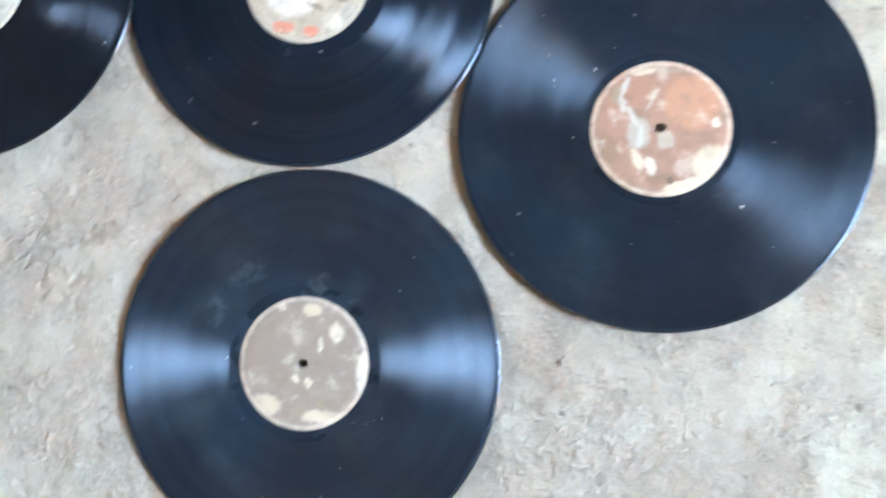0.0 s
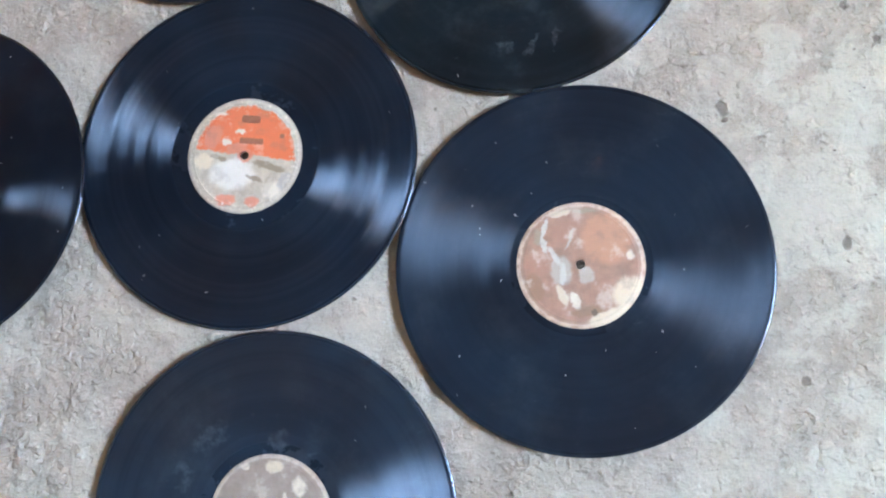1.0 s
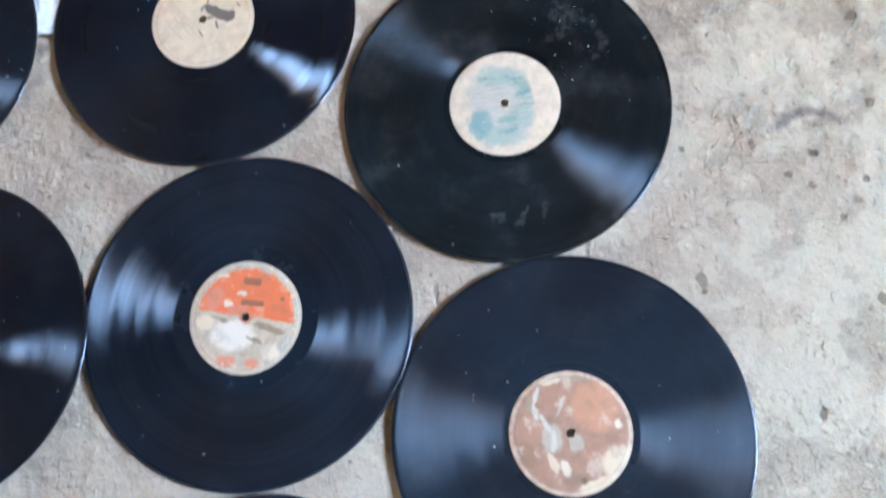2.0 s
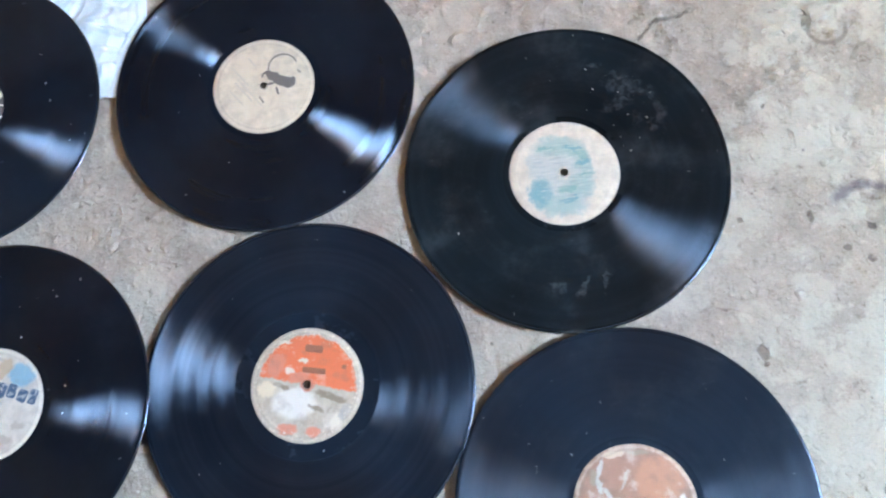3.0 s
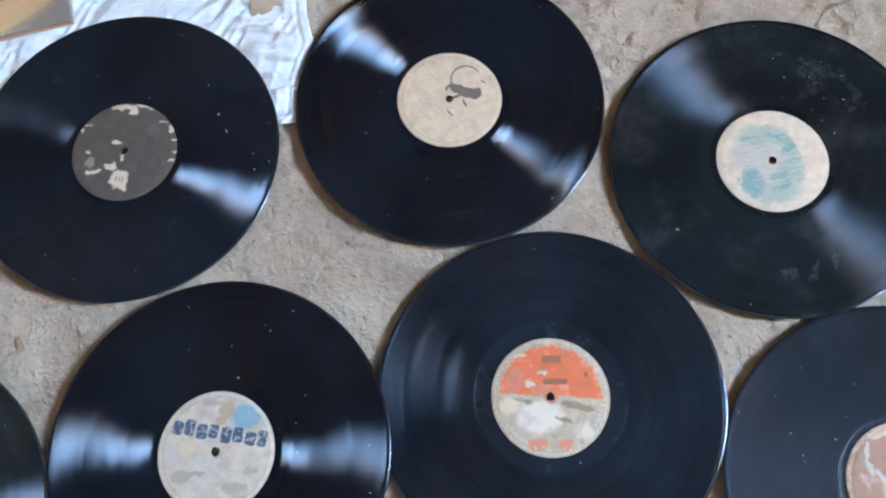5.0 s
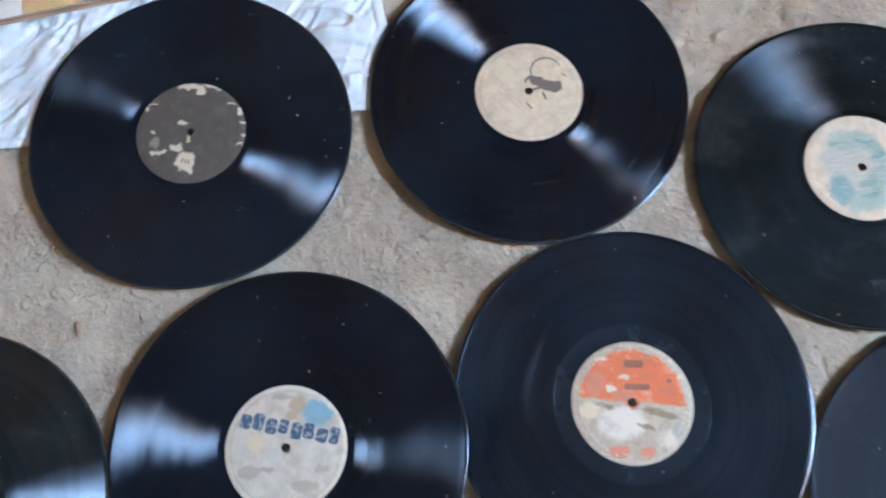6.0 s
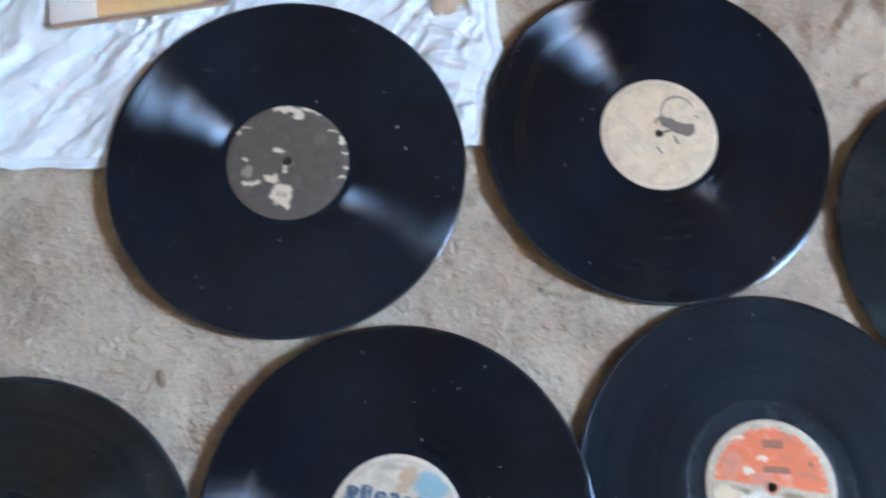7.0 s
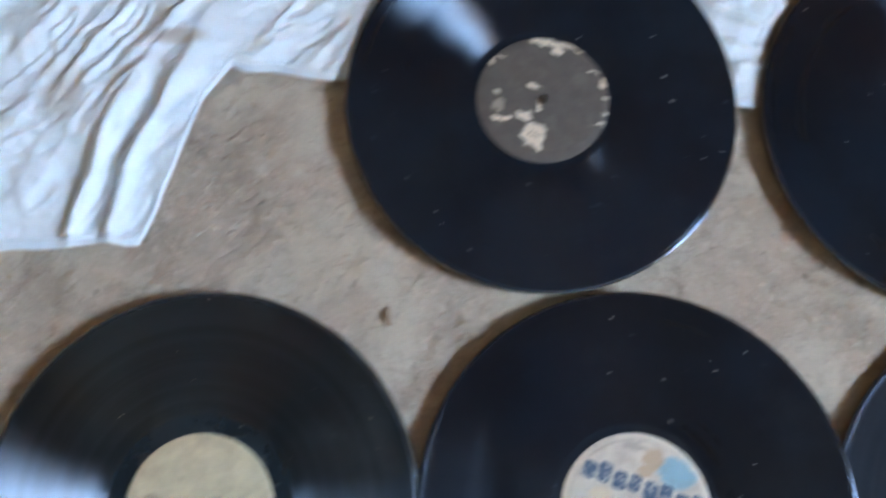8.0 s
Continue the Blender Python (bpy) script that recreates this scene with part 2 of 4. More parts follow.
    radial = n.tree.nodes.new("ShaderNodeVectorTransform")
    radial.vector_type, radial.convert_from, radial.convert_to = "VECTOR", "OBJECT", "WORLD"
    n.put(radial.inputs[0], n.vmath("NORMALIZE", flat))
    cutting = n.math("ADD", n.math("MULTIPLY", n.math("SUBTRACT", cut.outputs[0], 0.5), 0.07 * bands), n.math("MULTIPLY", n.math("SUBTRACT", passage, 0.5), 0.05 * bands))
    leans = []
    for angle in (tip + skew, tip - skew):
        lean = n.tree.nodes.new("ShaderNodeVectorMath")
        lean.operation = "SCALE"
        n.put(lean.inputs[0], radial.outputs[0])
        n.put(lean.inputs["Scale"], n.math("MULTIPLY", grooved, n.math("ADD", cutting, n.math("SUBTRACT", angle, n.math("MULTIPLY", gap, 0.07)))))
        leans.append(lean.outputs[0])
    press = n.math("MULTIPLY", n.ramp(n.noise(ring, 95, 4, 0.55), 0.36, 0.64, 0.84, 1.12), n.math("ADD", 1.0, n.math("MULTIPLY", n.math("SUBTRACT", cut.outputs[1], 0.5), 0.25 * bands)))
    shine = n.math("MULTIPLY", n.math("MULTIPLY", gloss, n.ramp(grooved, 0, 1, n.ramp(r, 0.1486, 0.1494, 1, 3.2), press)), n.math("SUBTRACT", 1.0, n.math("MULTIPLY", gap, 0.30)))
    # reflections coloured blue here, standing in for bluer skylight in the streaks
    tint = n.tree.nodes.new("ShaderNodeCombineColor")
    for k, c in enumerate((0.63, 0.79, 1.0)):
        n.put(tint.inputs[k], n.math("MULTIPLY", shine, c))
    # the cutter wanders a little from track to track
    stray = n.tree.nodes.new("ShaderNodeVectorMath")
    stray.operation = "SCALE"
    n.put(stray.inputs[0], n.vmath("CROSS_PRODUCT", (0, 0, 1), radial.outputs[0]))
    shift = n.math("ADD", n.math("MULTIPLY", n.math("SUBTRACT", cut.outputs[2], 0.5), 0.7), n.math("ADD", n.math("MULTIPLY", n.math("SUBTRACT", passage, 0.5), 0.3), n.math("MULTIPLY", n.math("SUBTRACT", n.noise(n.vmath("ADD", ring, (0, 7.7, 0)), 85, 2, 0.5), 0.5), 0.7)))
    n.put(stray.inputs["Scale"], n.math("MULTIPLY", grooved, n.math("MULTIPLY", shift, wander * (0.25 + 0.75 * bands))))
    sides = []
    for sign, lean in zip(("ADD", "SUBTRACT"), leans):
        g = n.tree.nodes.new("ShaderNodeBsdfAnisotropic")
        g.distribution = "BECKMANN"
        n.put(g.inputs["Color"], tint.outputs[0])
        n.put(g.inputs["Roughness"], n.math("ADD", n.ramp(grooved, 0, 1, n.ramp(r, 0.140, 0.141, 0.27, 0.20), math.sqrt(math.sqrt(wide * fine))), n.math("MULTIPLY", film, 0.05)))
        n.put(g.inputs["Anisotropy"], n.math("MULTIPLY", grooved, 1 - math.sqrt(fine / wide)))
        n.put(g.inputs["Normal"], n.vmath("NORMALIZE", n.vmath(sign, n.vmath("ADD", b, stray.outputs[0]), lean)))
        n.put(g.inputs["Tangent"], tangent.outputs[0])
        sides.append(g.outputs[0])
    both = n.add("ShaderNodeMixShader")
    both.inputs[0].default_value = 0.5
    n.put(both.inputs[1], sides[0])
    n.put(both.inputs[2], sides[1])
    whole = n.add("ShaderNodeAddShader")
    n.put(whole.inputs[0], n.bsdf.outputs[0])
    n.put(whole.inputs[1], both.outputs[0])
    n.put(n.tree.nodes["Material Output"].inputs["Surface"], whole.outputs[0])
    return n.mat


def paper_label(name, base, inks, blobs, seed, edge=None, half=None, ragged=3.0, soft=0.4, chips="", grime=0.18, streaks=0.0):
    """Worn paper: base, rim wear and torn or stained patches (x, y, half lengths in mm, turn, ink)."""
    n = Nodes(name)
    p = n.vmath("MULTIPLY", n.coords(), (1000, 1000, 0))
    cloud = n.add("ShaderNodeTexNoise", Vector=n.vmath("ADD", p, (seed * 41.0, 0, 0)), Scale=0.13, Detail=6.0, Roughness=0.72).outputs[1]
    warp = n.vmath("MULTIPLY", n.vmath("SUBTRACT", cloud, (0.5, 0.5, 0.5)), (ragged * 7, ragged * 7, 0))
    q = n.vmath("ADD", p, warp)
    mott = n.noise(n.vmath("ADD", p, (0, seed * 17.0, 0)), 0.09, 5, 0.65)
    fibre = n.noise(p, 0.8, 4, 0.7)
    col = n.mix(n.ramp(mott, 0.35, 0.68), tuple(c * 0.82 for c in base), base)
    r = n.vmath("LENGTH", q)
    if half:
        (nx, ny, d), rmax, ink = half
        side = n.ramp(n.math("SUBTRACT", n.vmath("DOT_PRODUCT", q, (nx, ny, 0)), d), -0.8, 0.8)
        inside = n.ramp(r, rmax + 0.8, rmax - 0.8)
        col = n.mix(n.math("MULTIPLY", side, inside), col, inks[ink])
    for x, y, a, b, turn, ink in blobs:
        c, s = math.cos(radians(turn)), math.sin(radians(turn))
        d = n.vmath("SUBTRACT", q, (x, y, 0))
        u = n.vmath("DOT_PRODUCT", d, (c / a, s / a, 0))
        v = n.vmath("DOT_PRODUCT", d, (-s / b, c / b, 0))
        e = n.math("ADD", n.math("MULTIPLY", u, u), n.math("MULTIPLY", v, v))
        col = n.mix(n.ramp(e, 0.95 + soft, 0.95 - soft, 0.0, 0.92), col, inks[ink])
    if streaks:
        # print rubbed off in short lines along one way
        rub = n.noise(n.vmath("MULTIPLY", p, (0.06, 0.55, 0)), 1.0, 4, 0.65)
        inside = n.ramp(r, 36.0, 26.0, 0, streaks)
        col = n.mix(n.math("MULTIPLY", n.ramp(rub, 0.52, 0.66), inside), col, (0.70, 0.67, 0.58))
        col = n.mix(n.math("MULTIPLY", n.ramp(rub, 0.48, 0.36), inside), col, (0.30, 0.38, 0.38))
    veil = n.noise(n.vmath("ADD", p, (seed * 7.0, seed * 23.0, 0)), 0.055, 4, 0.62)
    col = n.mix(n.ramp(veil, 0.50, 0.66, 0, grime), col, (0.26, 0.19, 0.14))
    col = n.mix(n.ramp(veil, 0.46, 0.34, 0, grime), col, (0.80, 0.75, 0.64))
    if edge:
        col = n.mix(n.math("MULTIPLY", n.ramp(r, 46.0, 50.0, 0, 0.9), n.ramp(n.noise(n.vmath("ADD", p, (seed * 3.0, 50.0, 0)), 0.16, 4, 0.6), 0.38, 0.60, 0.25, 1.0)), col, edge)
        true_r = n.vmath("LENGTH", p)
        worn = n.ramp(fibre, 0.40, 0.62, 0.05, 0.45)
        col = n.mix(n.math("MULTIPLY", n.ramp(n.math("ABSOLUTE", n.math("SUBTRACT", true_r, 48.6)), 0.2, 1.0, 1, 0), worn), col, (0.80, 0.77, 0.70))
        col = n.mix(n.math("MULTIPLY", n.ramp(n.math("ABSOLUTE", n.math("SUBTRACT", true_r, 46.4)), 0.2, 0.9, 1, 0), worn), col, (0.30, 0.25, 0.20))
    col = n.mix(n.ramp(fibre, 0.60, 0.78, 0, 0.22), col, (0.75, 0.72, 0.66))
    col = n.mix(n.ramp(fibre, 0.22, 0.38, 0.22, 0), col, (0.16, 0.13, 0.11))
    if chips:
        flake = n.noise(n.vmath("ADD", p, (seed * 9.0, seed * 5.0, 0)), 0.42, 3, 0.6)
        col = n.mix(n.math("MULTIPLY", n.ramp(flake, 0.585, 0.62), n.ramp(r, 38, 47)), col, inks[chips])
    ridge = n.math("ABSOLUTE", n.math("SUBTRACT", n.vmath("LENGTH", p), 45.0))
    b = n.bump(n.ramp(ridge, 0.0, 1.0, 1, 0), 0.4, 0.0004)
    b = n.bump(mott, 0.35, 0.0006, b)
    return n.set(Base_Color=col, Roughness=0.62, Normal=n.bump(fibre, 0.25, 0.0002, b))


def cloth_material():
    n = Nodes("white_cotton")
    p = n.coords()
    weave = n.noise(n.vmath("MULTIPLY", p, (1, 1, 0.2)), 900, 2)
    mottle = n.noise(p, 9, 4, 0.6)
    col = n.mix(n.ramp(mottle, 0.52, 0.72, 0, 0.55), (0.745, 0.885, 0.99), (0.62, 0.70, 0.77))
    # two soft-edged brown patches near the hanging corner
    for x, y, a, b in ((-0.634, 0.355, 0.022, 0.007), (-0.722, 0.310, 0.020, 0.028)):
        d = n.vmath("DIVIDE", n.vmath("SUBTRACT", n.vmath("MULTIPLY", p, (1, 1, 0)), (x, y, 0)), (a, b, 1))
        ring = n.math("ADD", n.vmath("LENGTH", d), n.math("MULTIPLY", n.math("SUBTRACT", mottle, 0.5), 1.4))
        col = n.mix(n.ramp(ring, 1.2, 0.4, 0, 0.6), col, (0.47, 0.40, 0.33))
    n.set(Base_Color=col, Roughness=0.9, Normal=n.bump(weave, 0.25, 0.0003))
    return n.set(Sheen_Weight=0.15)


# ---- mesh helpers ----
def part(name, bm, material, parent, label="", smooth=None):
    """Links a bmesh as one mesh object, under a thing or a part when one is given."""
    data = bpy.data.meshes.new(name)
    bm.normal_update()
    bm.to_mesh(data)
    bm.free()
    data.materials.append(material)
    if smooth is not None:
        data.polygons.foreach_set("use_smooth", [True] * len(data.polygons))
        if smooth < 180:
            data.set_sharp_from_angle(angle=radians(smooth))
    ob = new(name, data)
    if parent is not None:
        ob.parent = parent
    return tagged(ob, label)


def lathe(profile, steps, top=None):
    """A closed ring of (radius, height) pairs turned round z."""
    bm = bmesh.new()
    rings = [[bm.verts.new((r * math.cos(2 * math.pi * k / steps), r * math.sin(2 * math.pi * k / steps), z)) for k in range(steps)] for r, z in profile]
    for i in range(len(rings)):
        a, b = rings[i], rings[(i + 1) % len(rings)]
        for k in range(steps):
            m = (k + 1) % steps
            bm.faces.new((a[k], b[k], b[m], a[m]))
    bmesh.ops.recalc_face_normals(bm, faces=bm.faces)
    return bm


def slab(x0, x1, y0, y1, z0, z1, bevel=0.0, segments=2):
    bm = bmesh.new()
    bmesh.ops.create_cube(bm, size=1, matrix=Matrix.Translation(((x0 + x1) / 2, (y0 + y1) / 2, (z0 + z1) / 2)) @ Matrix.Diagonal((x1 - x0, y1 - y0, z1 - z0, 1)))
    if bevel:
        bmesh.ops.bevel(bm, geom=bm.edges[:], offset=bevel, segments=segments, affect="EDGES", profile=0.5)
    return bm


def tile_noise(x, y, cell, seed):
    """Smooth value noise on numpy arrays, about -1 to 1."""
    rng = np.random.RandomState(seed)
    table = rng.uniform(-1, 1, (256, 256))
    u, v = x / cell, y / cell
    i, j = np.floor(u).astype(int), np.floor(v).astype(int)
    a, b = u - i, v - j
    a, b = a * a * (3 - 2 * a), b * b * (3 - 2 * b)
    g = lambda m, k: table[m % 256, k % 256]
    return (g(i, j) * (1 - a) + g(i + 1, j) * a) * (1 - b) + (g(i, j + 1) * (1 - a) + g(i + 1, j + 1) * a) * b


def sheet(name, xs, ys, zs, material, parent=None):
    """A grid mesh from 2D arrays."""
    rows, cols = xs.shape
    data = bpy.data.meshes.new(name)
    pts = np.stack([xs, ys, zs], -1).reshape(-1, 3)
    k = np.arange(rows * cols).reshape(rows, cols)
    quads = np.stack([k[:-1, :-1], k[:-1, 1:], k[1:, 1:], k[1:, :-1]], -1).reshape(-1, 4)
    data.vertices.add(len(pts))
    data.vertices.foreach_set("co", pts.ravel())
    data.loops.add(quads.size)
    data.loops.foreach_set("vertex_index", quads.ravel())
    data.polygons.add(len(quads))
    data.polygons.foreach_set("loop_start", np.arange(0, quads.size, 4))
    data.polygons.foreach_set("use_smooth", np.ones(len(quads), dtype=bool))
    data.update(calc_edges=True)
    data.validate()
    data.materials.append(material)
    ob = new(name, data)
    if parent is not None:
        ob.parent = parent
    return ob


# ---- the plan: records lying on the floor ----
R_DISC, R_LABEL = 0.151, 0.0512
# name: centre x, y, height of the top face, its slope along x and y
PLAN = {
    "grey": (0.0029, -0.3034, 0.0034, 0.0085, -0.0006),
    "brown": (0.2726, -0.1272, 0.0046, 0.0151, -0.0014),
    "orange": (0.0, 0.0, 0.0028, 0.0043, -0.0019),
    "blue": (-0.2911, 0.0094, 0.0086, 0.0314, -0.0105),
    "teal": (0.2524, 0.1723, 0.0054, 0.0200, -0.0050),
    "cream": (-0.0308, 0.2990, 0.0040, -0.0147, 0.0049),
    "dark": (-0.3510, 0.3088, 0.0068, -0.0161, 0.0048),
    "pale": (-0.5900, 0.0047, 0.0036, -0.0012, 0.0095),
}

# ---- structure ----
# unseen room, its ochre walls added to bounce warm light into the shadows
wall_paint = plain("warm_bounce_wall", (0.60, 0.36, 0.15), 0.9, 0.2, 6.0, 0.4)
ceiling_paint = plain("ceiling_plaster", (0.30, 0.27, 0.24), 0.9, 0.15, 5.0, 0.3)


def build_floor():
    def axis(lo, hi, a, b, step):
        return np.concatenate([np.linspace(lo, a, 24)[:-1], np.arange(a, b, step), np.linspace(b, hi, 24)])

    x = axis(-3.0, 2.4, -0.92, 0.80, 0.0034)
    y = axis(-2.6, 3.0, -0.50, 0.62, 0.0034)
    gx, gy = np.meshgrid(x, y)
    z = 0.0022 * tile_noise(gx, gy, 0.19, 1) + 0.0013 * tile_noise(gx, gy, 0.052, 2)
    z += 0.0010 * tile_noise(gx, gy, 0.019, 3) + 0.0008 * tile_noise(gx, gy, 0.0085, 4)
    crumb = tile_noise(gx, gy, 0.011, 6)
    z += 0.0040 * np.clip(crumb - 0.55, 0, 1) * (tile_noise(gx, gy, 0.09, 7) > -0.35)
    z -= 0.0036 * np.clip(tile_noise(gx, gy, 0.014, 8) - 0.5, 0, 1)
    # broken, chunky screed along the far side
    broken = np.clip((gy - 0.24) / 0.08, 0, 1) * np.clip((gx - 0.03) / 0.08, 0, 1) + 0.55 * np.clip((gx - 0.37) / 0.05, 0, 1) * np.clip((gy + 0.02) / 0.1, 0, 1)
    jx, jy = gx + 0.004 * tile_noise(gx, gy, 0.009, 14), gy + 0.004 * tile_noise(gx, gy, 0.009, 15)
    z += 0.0085 * np.clip(broken, 0, 1) * np.clip(tile_noise(jx, jy, 0.015, 12) - 0.05, 0, 0.5)
    z -= 0.0055 * np.clip(broken, 0, 1) * np.clip(tile_noise(jx, jy, 0.024, 13) - 0.25, 0, 0.4)
    # trowel ridges
    z += 0.0008 * np.abs(tile_noise(gx * 0.9 + gy * 0.4, gy * 0.9 - gx * 0.4, 0.031, 5))
    # chipped pits, thickest in the open screed
    rng = np.random.RandomState(11)
    pits = [(0.513, 0.064, 5.0), (0.562, 0.064, 6.0), (0.534, 0.032, 4.0), (0.468, 0.141, 5.0), (0.484, -0.133, 7.0), (0.450, 0.222, 4.0), (0.404, -0.022, 6.0)]
    pits += [(rng.uniform(0.30, 0.66), rng.uniform(-0.45, 0.50), rng.uniform(1.5, 4.0)) for _ in range(130)]
    pits += [(rng.uniform(-0.75, 0.4), rng.uniform(-0.45, 0.45), rng.uniform(1.2, 3.0)) for _ in range(120)]
    for px, py, size in pits:
        r = size / 1000
        d2 = ((gx - px) / (r * 1.3)) ** 2 + ((gy - py) / r) ** 2
        z -= 0.55 * r * np.exp(-d2 * 1.2)
    # floor set low so that the records' shadows fall wider
    z = np.minimum(z - 0.0058, -0.0020 + 0.0035 * np.clip(broken, 0, 1))
    # smear of mortar left proud of the floor
    arc = np.hypot(gx - 0.523, (gy - 0.095) * 1.3)
    z += 0.0012 * np.exp(-(((arc - 0.034) / 0.004) ** 2)) * (gy > 0.11)
    # flat where a record bears on it
    for cx, cy, h, sx, sy in PLAN.values():
        d = np.hypot(gx - cx, gy - cy)
        under = h + sx * (gx - cx) + sy * (gy - cy) - 0.0028
        z = np.where(d < R_DISC + 0.003, np.minimum(z, under), z)
        # unseen lumps of screed added to carry the record over the lowered floor
        lump = np.clip((0.122 - d) / 0.025, 0, 1)
        z = z * (1 - lump) + (under + 0.0008) * lump
        # sunk below the spindle hole to keep it dark
        z -= 0.006 * np.clip((0.016 - d) / 0.006, 0, 1)
    ob = sheet("floor", gx, gy, z, concrete())
    tagged(ob, "bare worn grey-brown concrete floor, pitted and dusty", "floor", kind="structure")


build_floor()


def build_room():
    t = 0.2
    x0, x1, y0, y1, top = -3.0, WALL_X, -2.6, 3.0, 3.3

    def wall(name, *box):
        tagged(part(name, slab(*box), wall_paint, None), "unseen plain ochre wall added to warm the shadows", "wall", kind="structure")

    wall("wall_west", x0 - t, x0, y0, y1, -0.1, top)
    wall("wall_south", x0 - t, x1 + t, y0 - t, y0, -0.1, top)
    wall("wall_north", x0 - t, x1 + t, y1, y1 + t, -0.1, top)
    bm = slab(x1, x1 + t, y0, WIN_Y0, -0.1, top)
    for box in ((x1, x1 + t, WIN_Y1, y1, -0.1, top), (x1, x1 + t, WIN_Y0, WIN_Y1, -0.1, WIN_Z0), (x1, x1 + t, WIN_Y0, WIN_Y1, WIN_Z1, top)):
        more = slab(*box)
        data = bpy.data.meshes.new("piece")
        more.to_mesh(data)
        more.free()
        bm.from_mesh(data)
        bpy.data.meshes.remove(data)
    tagged(part("wall_east", bm, wall_paint, None), "unseen plain wall with one added opening for the daylight", "wall", kind="structure")
    tagged(part("ceiling", slab(x0 - t, x1 + t, y0 - t, y1 + t, top, top + t), ceiling_paint, None), "unseen plain ceiling added to close the room", "ceiling", kind="structure")


build_room()


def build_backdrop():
    """The open sky outside the window as a glowing panel, with an unseen warm strip added for orange gloss edges."""
    n = Nodes("sky_and_warm_strip")
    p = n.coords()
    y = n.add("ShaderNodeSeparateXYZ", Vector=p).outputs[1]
    # added glow at one side, warms the gloss edges and shadow fringes
    warm_strip = n.ramp(y, 1.265 * WIN_Y0 + 0.15, 1.265 * WIN_Y0 + 0.19, 1, 0)
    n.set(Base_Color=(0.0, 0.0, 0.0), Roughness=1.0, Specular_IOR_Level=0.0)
    n.put(n.bsdf.inputs["Emission Color"], n.mix(warm_strip, (0.53, 0.72, 1.0), (1.0, 0.58, 0.30)))
    n.put(n.bsdf.inputs["Emission Strength"], n.ramp(warm_strip, 0, 1, SKY_GLOW, WARM_GLOW))
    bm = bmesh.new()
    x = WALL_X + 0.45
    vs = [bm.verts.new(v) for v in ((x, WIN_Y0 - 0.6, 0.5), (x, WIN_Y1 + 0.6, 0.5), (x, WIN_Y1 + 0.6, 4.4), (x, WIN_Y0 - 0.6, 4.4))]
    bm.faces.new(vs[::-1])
    tagged(part("backdrop", bm, n.mat, None), "glowing pale blue sky panel with an added warm strip", "backdrop", kind="structure")


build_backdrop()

# ---- records ----
INKS = {
    "taupe": (0.34, 0.275, 0.225),
    "white": (0.778, 0.71, 0.585), "cream": (0.756, 0.65, 0.473), "chalk": (0.799, 0.77, 0.688), "dirt": (0.302, 0.24, 0.163), "orange": (0.778, 0.2, 0.086),
    "rust": (0.454, 0.13, 0.0774), "pink": (0.713, 0.27, 0.172), "tan": (0.54, 0.42, 0.284), "sky": (0.238, 0.47, 0.602), "grey": (0.454, 0.43, 0.378),
    "mist": (0.605, 0.6, 0.542), "sand": (0.713, 0.62, 0.464), "brown": (0.432, 0.245, 0.168), "clay": (0.562, 0.3, 0.185), "stone": (0.497, 0.45, 0.378),
    "umber": (0.346, 0.21, 0.133), "soot": (0.162, 0.12, 0.086), "olive": (0.389, 0.31, 0.215), "teal": (0.367, 0.49, 0.439), "sea": (0.238, 0.42, 0.37),
    "azure": (0.17, 0.37, 0.40), "haze": (0.51, 0.53, 0.48), "ash": (0.324, 0.3, 0.249),
}
def worn_print():
    """Dark blue ink, rubbed through to the paper in places."""
    n = Nodes("worn_dark_print")
    p = n.coords()
    rub = n.noise(p, 330, 3, 0.6)
    return n.set(Base_Color=n.mix(n.ramp(rub, 0.50, 0.62, 0, 0.85), (0.06, 0.115, 0.20), (0.50, 0.52, 0.52)), Roughness=0.6)


print_dark = worn_print()
print_grey = plain("grey_brown_print", (0.20, 0.175, 0.155), 0.6, 0.2, 200.0)
print_faint = plain("faint_print", (0.65, 0.575, 0.455), 0.65, 0.15, 300.0)


def plate(x, y, a, b, turn, thick=0.00012, z=0.0):
    """A thin rounded bar of ink, centre and full lengths in mm."""
    bm = bmesh.new()
    a, b = a / 2000, b / 2000
    c = min(a, b) * 0.35
    ring = [(a - c, -b), (a, -b + c), (a, b - c), (a - c, b), (-a + c, b), (-a, b - c), (-a, -b + c), (-a + c, -b)]
    m = pose(x / 1000, y / 1000, z, 0, 0, turn)
    low = [bm.verts.new(m @ Vector((u, v, 0))) for u, v in ring]
    high = [bm.verts.new(m @ Vector((u, v, thick))) for u, v in ring]
    bm.faces.new(high)
    for k in range(8):
        bm.faces.new((low[k], low[(k + 1) % 8], high[(k + 1) % 8], high[k]))
    return bm


def blot(x, y, a, b, turn, z):
    """A rounded blot of ink, thicker at one end, half lengths in mm."""
    bm = bmesh.new()
    m = pose(x / 1000, y / 1000, z, 0, 0, turn)
    rings = []
    for lift, f in ((0.0, 1.0), (0.00012, 0.99)):
        ring = []
        for k in range(40):
            t = 2 * math.pi * k / 40
            u = math.cos(t)
            w = b * (0.85 + 0.25 * u + 0.18 * math.sin(3 * t))
            ring.append(bm.verts.new(m @ Vector((a * f * u / 1000, w * f * math.copysign(abs(math.sin(t)) ** 0.7, math.sin(t)) / 1000, lift))))
        rings.append(ring)
    bm.faces.new(rings[1])
    for k in range(40):
        bm.faces.new((rings[0][k], rings[0][(k + 1) % 40], rings[1][(k + 1) % 40], rings[1][k]))
    return bm


